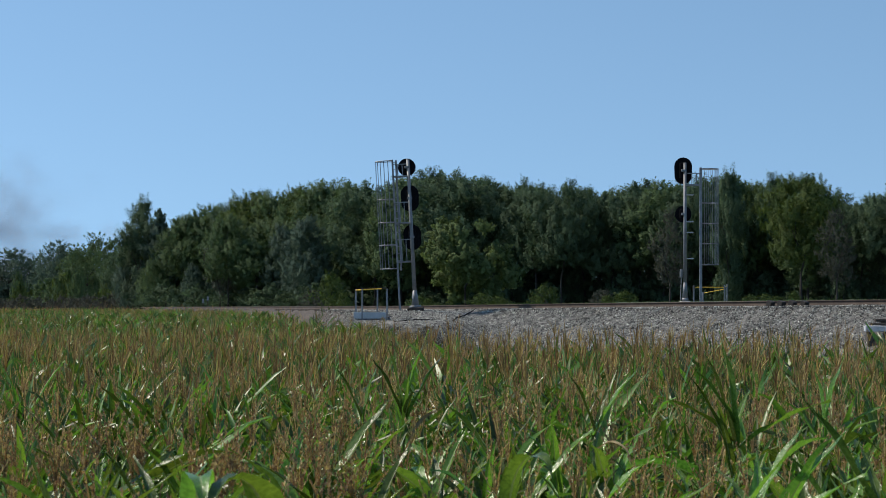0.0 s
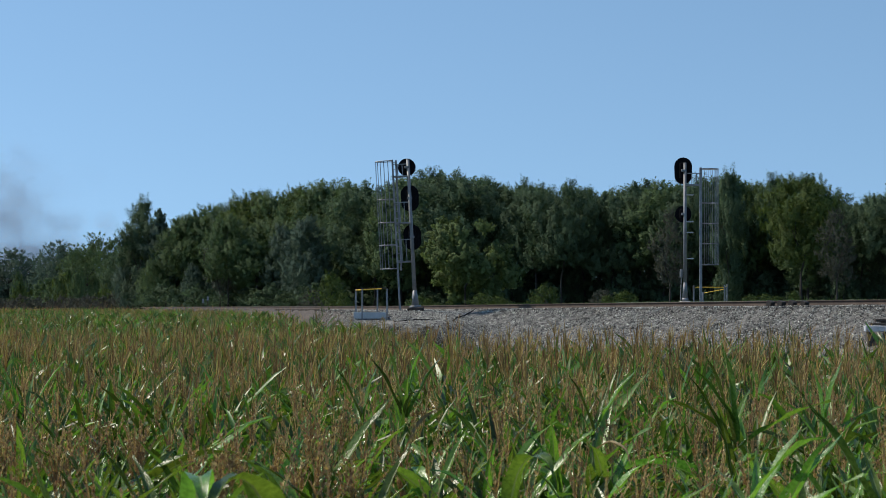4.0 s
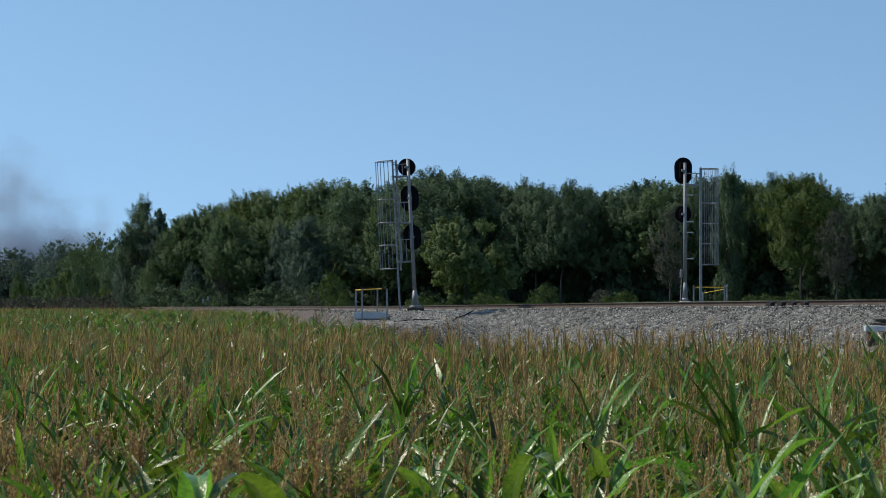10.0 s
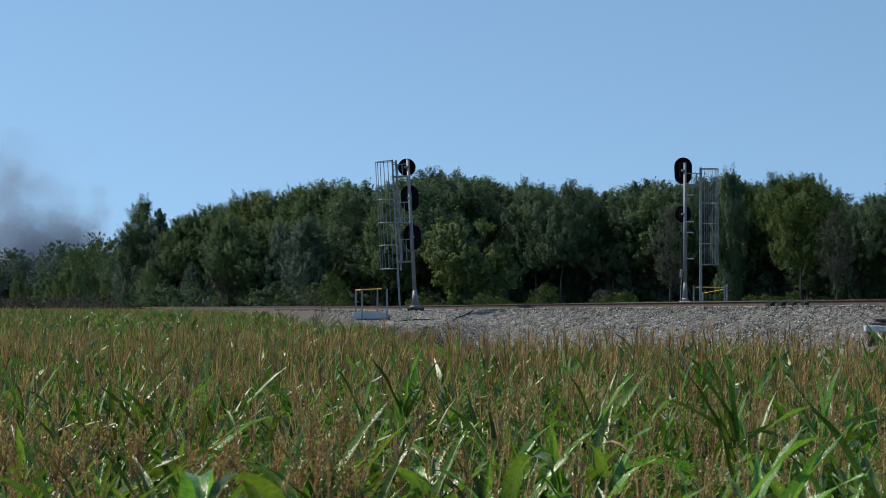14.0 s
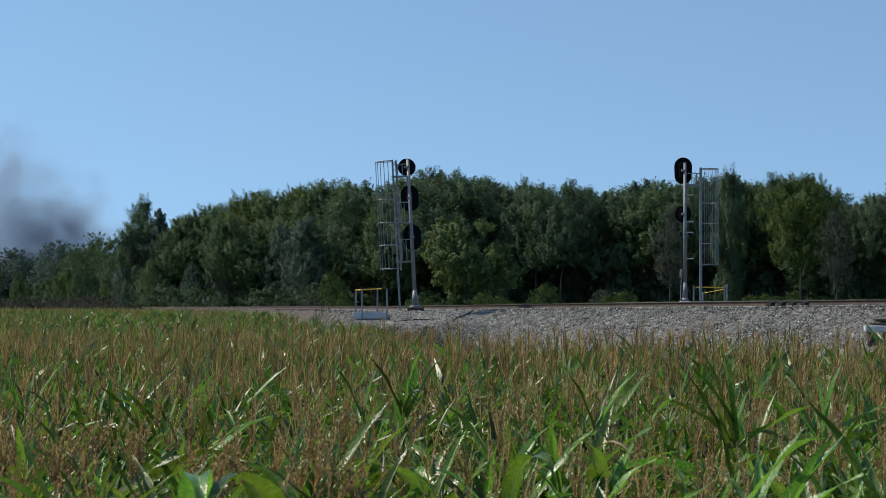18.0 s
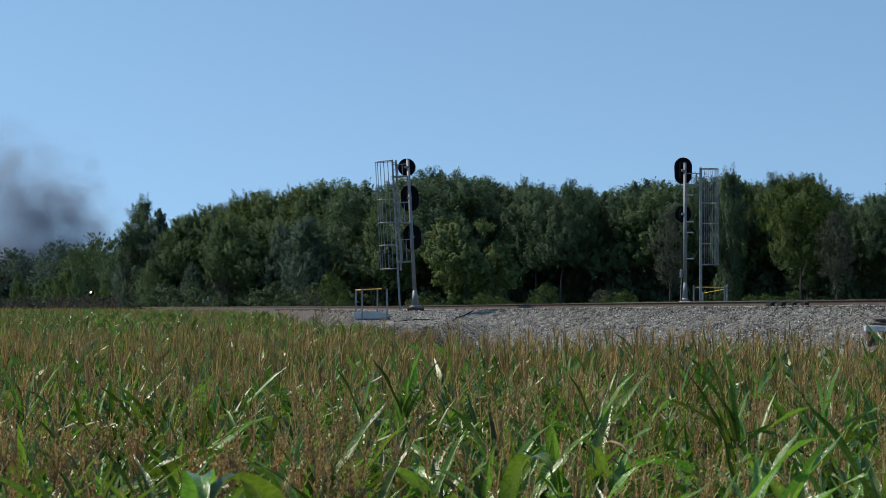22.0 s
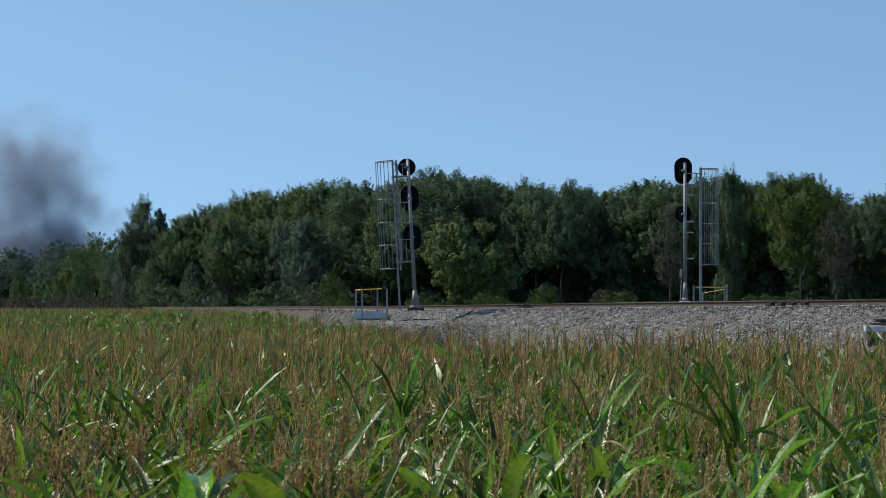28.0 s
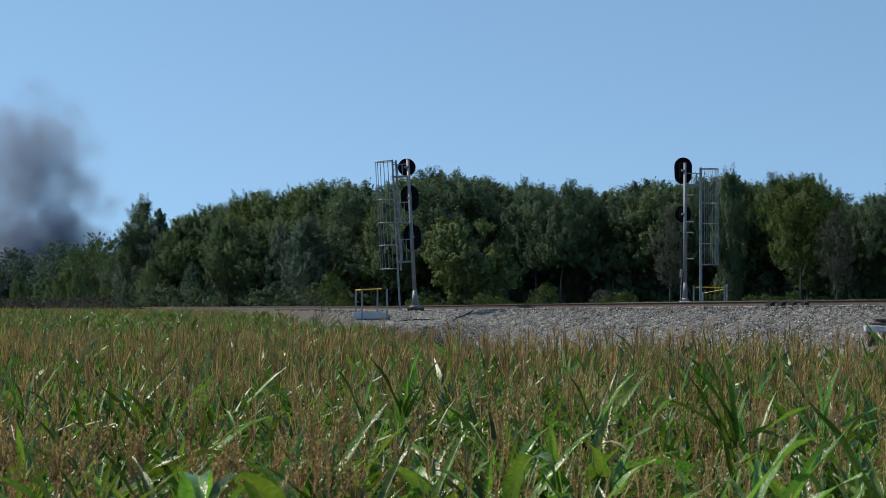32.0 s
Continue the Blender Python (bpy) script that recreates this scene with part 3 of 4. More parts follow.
def crown_mesh(name, seed, height, width, base, lobes, leaves, leaf, mat, shape="round", open_up=1.0, upright=0.75, spray=1.0):
    """Leaves in upright sprays, which stand on the shells of lobes that fill an uneven crown; some more inside."""
    g = np.random.default_rng(seed)

    def unit(a):
        return a / np.linalg.norm(a, axis=1)[:, None]
    ctr, rad = [], []
    while len(ctr) < lobes:
        t = g.random()
        if shape == "round":
            prof = math.sqrt(max(0.0, 1 - (2 * t - 0.9) ** 2 / 1.25))
        elif shape == "tall":
            prof = (0.55 + 0.45 * math.sin(min(1, t * 2.2) * 1.57)) * (1 - t ** 2.6 * 0.82)
        else:
            prof = 1 - t ** 2.5 * 0.9
        a, q = g.uniform(0, 2 * np.pi), math.sqrt(g.uniform(0.15, 1.0))
        rr = width * 0.46 * prof * q * g.uniform(0.82, 1.12)
        ctr.append((rr * math.cos(a), rr * math.sin(a), base + (height - base) * (0.07 + 0.83 * t)))
        rad.append(width * open_up * g.uniform(0.09, 0.20) * (1.0 if t < 0.75 else 0.7))
    ctr, rad = np.array(ctr), np.array(rad)
    per = 46
    sprays = int(leaves * 0.76) // per
    tries = sprays * 3
    at_lobe = g.choice(lobes, tries, p=rad ** 2 / (rad ** 2).sum())
    d = unit(g.normal(0, 1, (tries, 3)) + np.array((0, 0, 0.35)))
    foot = ctr[at_lobe] + d * rad[at_lobe][:, None] * np.array((1.0, 1.0, 0.9))
    buried = (np.linalg.norm(foot[:, None] - ctr[None], axis=2) < rad[None] * 0.85).any(1)
    order = np.argsort(buried + g.random(tries) * 0.9)[:sprays]
    foot, d = foot[order], d[order]
    out = unit(foot * np.array((1, 1, 0)) + 1e-3)
    axis = unit(d * 0.5 + out * 0.25 + np.array((0, 0, upright)) + g.normal(0, 0.22, (sprays, 3)))
    long = width * spray * g.uniform(0.045, 0.10, sprays)
    k = np.repeat(np.arange(sprays), per)
    n = len(k)
    s = g.beta(1.3, 1.6, n) * 1.35 - 0.35
    pos = foot[k] + axis[k] * (long[k] * s)[:, None] + np.clip(g.normal(0, 0.20, (n, 3)), -0.36, 0.36) * (long[k] * (1.05 - 0.65 * np.clip(s, 0, 1)))[:, None]
    nrm = d[k] * 0.7 + out[k] * 0.3 + axis[k] * 0.3 + g.normal(0, 0.26, (n, 3)) + np.array((0, 0, 0.3))
    inner = leaves - n
    i = g.choice(lobes, inner)
    di = unit(g.normal(0, 1, (inner, 3)))
    pos = np.concatenate([pos, ctr[i] + di * rad[i][:, None] * g.uniform(0.2, 0.85, inner)[:, None]])
    nrm = unit(np.concatenate([nrm, di + g.normal(0, 0.3, (inner, 3))]))
    u = unit(np.cross(nrm, g.normal(0, 1, (leaves, 3))))
    w = np.cross(nrm, u)
    sz = leaf * g.uniform(0.6, 1.35, leaves) * np.where(np.arange(leaves) < n, 1.0, 1.5)
    m = np.stack([u, w, nrm], 2) * sz[:, None, None]
    v, f = scatter(DIAMOND, QUAD, m, pos)
    v[:, 2] = np.maximum(v[:, 2] * height / np.percentile(v[:, 2], 99.8), 0.03)
    return mesh_np(name, v, f, mat)


def trunk_mesh(height, radius, seed, limbs=7, spread=2.5):
    r = random.Random(seed)
    bm = bmesh.new()
    pts = [(r.uniform(-0.15, 0.15) * i, r.uniform(-0.15, 0.15) * i, -0.3 + (height + 0.3) * i / 5) for i in range(6)]
    for i in range(5):
        add_rod(bm, pts[i], pts[i + 1], radius * (1.25 if i == 0 else 1 - i * 0.17), radius * (1 - (i + 1) * 0.17), 7)
    for k in range(limbs):
        i = r.randint(3, 4)
        a = r.uniform(0, 6.28)
        p = Vector(pts[i])
        q = p + Vector((math.cos(a) * spread, math.sin(a) * spread, r.uniform(0.6, 1.4) * spread))
        add_rod(bm, p, (p + q) / 2 + Vector((0, 0, 0.2)), radius * 0.4, radius * 0.25, 5)
        add_rod(bm, (p + q) / 2 + Vector((0, 0, 0.2)), q, radius * 0.25, radius * 0.06, 5)
    me = bpy.data.meshes.new("trunk")
    bm.to_mesh(me)
    bm.free()
    me.materials.append(M_bark)
    return me


# kinds at a nominal 10 m height: crown, trunk
def tree_kind(tone, seed, width, base, lobes, leaves, leaf, shape, open_up=1.0, upright=0.75, spray=1.0):
    return crown_mesh("crown", seed, 10.0, width, base, lobes, leaves, leaf, M_leaf[tone], shape, open_up, upright, spray), trunk_mesh(6.0, 0.13, seed, 8, width * 0.22)


KINDS = {
    "oak_a": tree_kind("deep", 1, 7.6, 3.0, 62, 36000, 0.150, "round"),
    "oak_b": tree_kind("mid", 2, 7.0, 3.1, 68, 36000, 0.150, "round"),
    "maple": tree_kind("mid", 3, 6.2, 1.7, 66, 34000, 0.145, "tall", 1.0, 1.1),
    "ash": tree_kind("blue", 4, 5.4, 0.4, 80, 32000, 0.145, "tall", 1.0, 1.1),
    "elm": tree_kind("blue", 10, 7.3, 0.3, 62, 32000, 0.150, "round", 1.15, 0.3, 0.6),
    "linden": tree_kind("mid", 14, 7.4, 0.3, 62, 32000, 0.150, "round", 1.15, 0.3, 0.6),
    "lime": tree_kind("light", 5, 6.6, 3.2, 60, 34000, 0.140, "round"),
    "poplar": tree_kind("blue", 6, 3.8, 0.3, 120, 30000, 0.145, "tall", 1.0, 1.6),
    "cottonwood": tree_kind("deep", 12, 6.0, 0.2, 56, 28000, 0.155, "tall", 0.75, 1.6, 1.7),
    "thin": tree_kind("brown", 7, 5.0, 1.5, 76, 11000, 0.120, "tall"),
    "near": tree_kind("olive", 9, 10.0, 0.1, 30, 36000, 0.25, "round", 0.74, 0.35, 0.8),
    "willow": tree_kind("mid", 8, 8.2, 0.2, 110, 36000, 0.145, "bush"),
}
SHRUBS = {
    "deep": crown_mesh("crown", 21, 3.0, 4.4, 0.0, 36, 5100, 0.14, M_leaf["deep"], "bush"),
    "mid": crown_mesh("crown", 22, 3.0, 4.2, 0.0, 36, 5100, 0.14, M_leaf["mid"], "bush"),
    "light": crown_mesh("crown", 23, 3.0, 4.0, 0.0, 40, 5440, 0.14, M_leaf["light"], "bush"),
    "brown": crown_mesh("crown", 24, 3.0, 4.4, 0.0, 30, 3060, 0.14, M_leaf["brown"], "bush"),
}
STEM = trunk_mesh(2.0, 0.05, 5, 6, 0.8)
WORDS = {"linden": "round yellowish green linden", "elm": "round hazy bluish green elm", "oak_a": "broad dark green oak", "oak_b": "broad green oak", "maple": "tall dark green maple", "ash": "upright hazy bluish green ash", "lime": "pale yellow-green lime tree",
         "poplar": "slim tall poplar", "cottonwood": "open-crowned tall cottonwood", "thin": "thin half-bare brownish tree", "willow": "low wide green tree", "near": "broad yellowish green tree"}


def tree(kind, x, y, height, widen=1.0, turn=None, where="at the edge of the wood", group="trees of the wood"):
    ob = tagged(empty("tree", x, y, land1(x, y), rng.uniform(0, 360) if turn is None else turn), WORDS[kind] + " " + where, "tree", group)
    s = height / 10.0
    ob.scale = (s * widen, s * widen, s)
    child("crown", KINDS[kind][0], ob)
    child("trunk", KINDS[kind][1], ob, "grey bark")
    return ob


def shrub(tone, x, y, height, width, where="before the wood"):
    ob = tagged(empty("shrub", x, y, land1(x, y), rng.uniform(0, 360)), {"deep": "dark green", "mid": "green", "light": "bright yellow-green", "brown": "dry brownish"}[tone] + " leafy shrub " + where, "shrub", "shrubs")
    ob.scale = (width / 4.2, width / 4.2, height / 3.0)
    child("crown", SHRUBS[tone], ob)
    child("stem", STEM, ob)
    return ob


# the wood's outline: bearing (x over y) and height of the tree tops over the eye, per metre of distance
TOPS_AT = [-0.165, -0.142, -0.129, -0.116, -0.104, -0.096, -0.084, -0.066, -0.054, -0.042, -0.028, -0.010, 0.005, 0.019, 0.034, 0.049, 0.064, 0.078, 0.084, 0.093, 0.111, 0.122, 0.134, 0.149, 0.161, 0.181, 0.193, 0.202, 0.211, 0.223, 0.26]
TOPS = [0.030, 0.044, 0.051, 0.057, 0.057, 0.064, 0.062, 0.069, 0.065, 0.066, 0.065, 0.071, 0.072, 0.070, 0.068, 0.066, 0.0655, 0.062, 0.057, 0.063, 0.069, 0.062, 0.069, 0.071, 0.067, 0.071, 0.069, 0.060, 0.055, 0.062, 0.064]


def wood_edge(b):
    """Distance of the wood's edge along a bearing."""
    return float(np.interp(b, [-0.17, -0.10, 0.0, 0.26], [335, 300, 265, 232]))


def build_wood():
    r = random.Random(3)
    b = -0.158
    while b < 0.262:
        d = wood_edge(b) + r.uniform(-4, 8)
        top = float(np.interp(b, TOPS_AT, TOPS)) * d + EYE - land1(b * d, d)
        # left of centre, paler leaf tones stand in for the haze there
        tree(r.choice(["oak_a", "oak_b", "maple", "ash", "oak_a", "maple", "oak_b", "lime"] if 0.128 < b < 0.19 or -0.07 < b < -0.02 else ["oak_a", "oak_a", "oak_b"] if b > -0.03 else ["ash", "oak_b", "lime", "oak_b", "lime"]), b * d, d, top * r.uniform(0.945, 1.015), r.uniform(0.8, 1.05))
        b += r.uniform(0.0105, 0.0150)
    b = -0.150
    while b < 0.27:                                     # lower trees in front
        d = wood_edge(b) - r.uniform(6, 16)
        top = float(np.interp(b, TOPS_AT, TOPS)) * d + EYE - land1(b * d, d)
        if b < -0.052:
            tree(r.choice(["ash", "willow", "oak_b", "lime", "ash", "lime"]), b * d, d, top * r.uniform(0.42, 0.72), r.uniform(0.9, 1.3))
        b += r.uniform(0.012, 0.02)
    b = -0.165
    while b < 0.29:                                     # trees behind close the gaps
        d = wood_edge(b) + r.uniform(16, 30)
        top = float(np.interp(b, TOPS_AT, TOPS)) * d + EYE - land1(b * d, d)
        tree(r.choice(["oak_a", "maple", "oak_a"]), b * d, d, top * r.uniform(0.92, 0.99), r.uniform(1.1, 1.35), where="inside the wood")
        b += r.uniform(0.016, 0.021)
    b = -0.146
    while b < 0.27:                                     # undergrowth
        d = wood_edge(b) - r.uniform(14, 24)
        if b < -0.052:
            shrub("deep", b * d, d, r.uniform(2.5, 5.5), r.uniform(6, 10), "under the wood's edge")
        b += r.uniform(0.012, 0.02)
    b = -0.03
    while b < 0.24:                                     # saplings in the shade under the crowns
        d = wood_edge(b) + r.uniform(-3, 4)
        shrub("deep", b * d, d, r.uniform(2.5, 6.0), r.uniform(4, 7), "in the shade under the crowns")
        b += r.uniform(0.012, 0.026)
    b = -0.135
    while b < 0.28:                                     # a dense belt behind closes the wood's foot
        d = wood_edge(b) + r.uniform(36, 46)
        shrub("deep", b * d, d, r.uniform(9.0, 12.0), r.uniform(17, 22), "deep inside the wood")
        b += r.uniform(0.014, 0.02)
    b = -0.135
    while b < 0.27:                                     # thickets deeper in
        d = wood_edge(b) + r.uniform(2, 14)
        shrub("deep", b * d, d + 6, r.uniform(6.0, 9.0), r.uniform(10, 14), "inside the wood")
        b += r.uniform(0.014, 0.02)


build_wood()


def at(b, d):
    return b * d, d


# trees that stand out
tree("cottonwood", -0.1570 * 322, 322, 18.6, 0.95, 40, "standing above its neighbours", "trees of the wood")
tree("poplar", -0.1480 * 319, 319, 16.4, 0.9, 140, "standing above its neighbours", "trees of the wood")
tree("ash", -0.1640 * 325, 325, 14.0, 0.72, 80)
tree("ash", -0.1520 * 326, 326, 15.0, 0.9, 200)
tree("ash", -0.139 * 318, 318, 13.5, 1.0, 10)
tree("near", 0.0122 * 140, 140, 6.4, 1.08, 60, "alone before the wood", "trees of the wood")
tree("lime", 0.1865 * 226, 226, 15.2, 0.95, 200, "pale-topped")
tree("cottonwood", 0.1485 * 236, 236, 16.8, 0.5, 100, "with a pointed top")
tree("thin", -0.1165 * 288, 288, 12.5, 0.9, 50, "before the wood")
tree("thin", 0.118 * 218, 218, 11.0, 0.9, 20, "before the wood")
tree("thin", 0.205 * 214, 214, 10.5, 0.9, 130, "before the wood")
tree("oak_b", -0.112 * 286, 286, 14.0, 0.8, 75, "before the wood")
# the far trees beyond the bend
for _b, _d, _h, _w, _k in ((-0.2255, 575, 20.2, 1.30, "elm"), (-0.240, 578, 20.0, 1.2, "elm"), (-0.2008, 552, 21.6, 1.0, "elm"), (-0.1775, 540, 21.4, 0.95, "linden"), (-0.1860, 530, 17.6, 1.15, "linden"),
                           (-0.1650, 560, 20.0, 1.0, "elm"), (-0.2130, 585, 17.0, 1.2, "elm"), (-0.1950, 590, 18.0, 1.2, "oak_a"), (-0.255, 575, 21.0, 1.1, "elm"), (-0.27, 575, 21.0, 1.1, "elm")):
    tree(_k, _b * _d, _d, _h, _w, None, "far off beyond the bend", "far trees")
for _k in range(13):
    _d = 338 + 9 * (_k % 4)
    shrub("brown", (-0.245 + 0.0068 * _k) * _d, _d, 4.0 + (_k * 5) % 3 * 0.35, 8, "in the dry weeds beyond the maize")
for _k in range(16):
    _d = 580 + 14 * (_k % 3)
    shrub("mid" if _k % 3 else "light", (-0.265 + 0.0072 * _k) * _d, _d, 8 + (_k * 7) % 4, 17, "below the far trees")
# shrubs and weeds by the near line
for _b, _d, _h, _w, _t in ((-0.0590, 190, 3.7, 4.2, "light"), (-0.0520, 186, 1.6, 2.2, "light"), (-0.068, 196, 2.0, 3.4, "brown"), (0.0205, 128, 0.95, 2.6, "light"),
                           (0.0290, 127, 0.7, 1.8, "light"), (0.0525, 190, 2.2, 3.0, "light"), (0.0950, 190, 1.5, 2.8, "light"), (0.0860, 188, 1.0, 1.8, "light"), (-0.0075, 140, 0.7, 1.4, "light"), (0.083, 195, 1.6, 3.0, "brown"),
                           (-0.012, 160, 1.0, 3.0, "light"), (0.160, 150, 0.75, 1.6, "light"), (0.168, 152, 0.8, 1.8, "light"), (0.183, 150, 1.0, 1.2, "light"), (0.174, 151, 0.6, 1.2, "light")):
    shrub(_t, _b * _d, _d, _h, _w, "beside the line")
# shrubs at the far bend
for _b, _d, _h, _w, _t in ((-0.2205, 425, 8.0, 6.6, "light"), (-0.2170, 428, 5.0, 5.0, "mid"), (-0.1965, 462, 12.0, 12.0, "light"), (-0.2060, 470, 9.5, 12.0, "mid"), (-0.1890, 452, 9.5, 5.4, "mid"), (-0.1735, 404, 7.8, 6.0, "light"), (-0.1908, 432, 10.0, 5.0, "mid"), (-0.1884, 436, 10.5, 3.4, "mid"), (-0.1900, 438, 9.5, 3.6, "mid"), (-0.1950, 437, 9.0, 6.0, "light"), (-0.2010, 438, 9.0, 5.0, "mid"),
                           (-0.1722, 419, 10.8, 6.0, "mid"), (-0.1700, 412, 10.0, 6.0, "mid"), (-0.1660, 406, 9.0, 6.0, "mid"), (-0.1985, 434, 7.0, 4.5, "light"), (-0.2215, 430, 10.2, 5.2, "mid"), (-0.166, 400, 3.0, 5.0, "deep"),
                           (-0.1838, 427, 5.3, 7.0, "brown"), (-0.1866, 422, 5.0, 6.6, "brown"), (-0.1815, 421, 5.2, 6.0, "brown"), (-0.1875, 425, 2.5, 6.0, "mid"), (-0.1800, 424, 2.4, 5.5, "deep"), (-0.1945, 426, 4.9, 7.5, "brown"), (-0.1905, 424, 4.7, 7.0, "brown")):
    shrub(_t, _b * _d, _d, _h, _w, "beside the far bend of the line")


def build_weeds():
    n = 26000
    blade = np.array([(-0.5, 0, 0), (0.5, 0, 0), (0.06, 0.15, 1), (-0.02, 0.15, 1)])
    b = rng.uniform(-0.30, -0.135, n)
    d = rng.uniform(332, 395, n)
    p = np.stack([b * d, d], 1)
    idx, off = near_track(p)
    p = p[np.abs(off) > 4]
    h = np.maximum(0.3, 4.2 - land(p)) * rng.uniform(0.15, 1.0, len(p)) * (0.8 + 0.2 * np.sin(p[:, 0] * 0.9) + 0.15 * np.sin(p[:, 0] * 2.7 + 1))
    m = turns(len(p), 0.10) * np.stack([np.full(len(p), 0.22), np.full(len(p), 0.22), h], 1)[:, None, :]
    v, f = scatter(blade, QUAD, m, np.column_stack([p, land(p)]))
    tagged(new("dry_weeds", mesh_np("dry_weeds", v, f, M_weed)), "band of dry brown weeds beyond the maize", "weeds", kind="stuff")
    n = 26000                                            # grass along the banks
    a, off = rng.uniform(0, arc[-1] - 30, n), np.concatenate([rng.uniform(-14, -3.4, n // 2), rng.uniform(4.2, 6.0, n - n // 2)])
    p = np.stack([np.interp(a, arc, track[:, 0]) + np.interp(a, arc, side[:, 0]) * off, np.interp(a, arc, track[:, 1]) + np.interp(a, arc, side[:, 1]) * off], 1)
    p = p[(p[:, 1] < 60) | (p[:, 1] > 135) | (near_track(p)[1] < 0)]
    tufts = []                                           # yellowing patches low on the bank and behind the rails
    for b, o, spread, k in ((0.098, 5.6, 0.5, 260), (0.126, 5.8, 0.5, 260), (0.163, 5.6, 0.8, 520), (0.150, 6.0, 0.6, 260), (-0.079, 3.4, 0.7, 700), (0.020, -3.0, 1.0, 700), (-0.006, -2.6, 0.5, 200), (0.165, -3.2, 1.2, 240)):
        q = track + side * o
        c = q[int(np.argmin(np.abs(q[:, 0] / q[:, 1] - b) + (q[:, 1] > 130) * 9 + (q[:, 1] < 30) * 9))]
        tufts.append(c + rng.normal(0, spread, (k, 2)))
    tufts = np.concatenate(tufts)
    p = np.concatenate([p, tufts])
    h = rng.uniform(0.06, 0.25, len(p)) * np.where(near_track(p)[1] < 0, 0.45, 1.0) * np.where(np.arange(len(p)) >= len(p) - len(tufts), 1.7, 1.0)
    m = turns(len(p), 0.1) * np.stack([np.full(len(p), 0.05), np.full(len(p), 0.05), h], 1)[:, None, :]
    v, f = scatter(blade, QUAD, m, np.column_stack([p, land(p)]))
    tagged(new("bank_grass", mesh_np("bank_grass", v, f, M_grass)), "rough green grass along the railway bank", "grass", kind="stuff")


build_weeds()


# ---- signals ----
def oval(w, h, depth, n=20):
    """An upright plate with round ends, w wide, h high, its back towards -y."""
    bm = bmesh.new()
    pts = []
    for i in range(n):
        a = 2 * math.pi * i / n
        s = max(0.0, h - w) / 2
        pts.append((w / 2 * math.cos(a), w / 2 * math.sin(a) + (s if math.sin(a) >= 0 else -s)))
    f = bm.faces.new([bm.verts.new((x, 0, z)) for x, z in pts])
    g = bmesh.ops.extrude_face_region(bm, geom=[f])
    for v in g["geom"]:
        if isinstance(v, bmesh.types.BMVert):
            v.co.y += depth
    bmesh.ops.recalc_face_normals(bm, faces=bm.faces)
    return bm


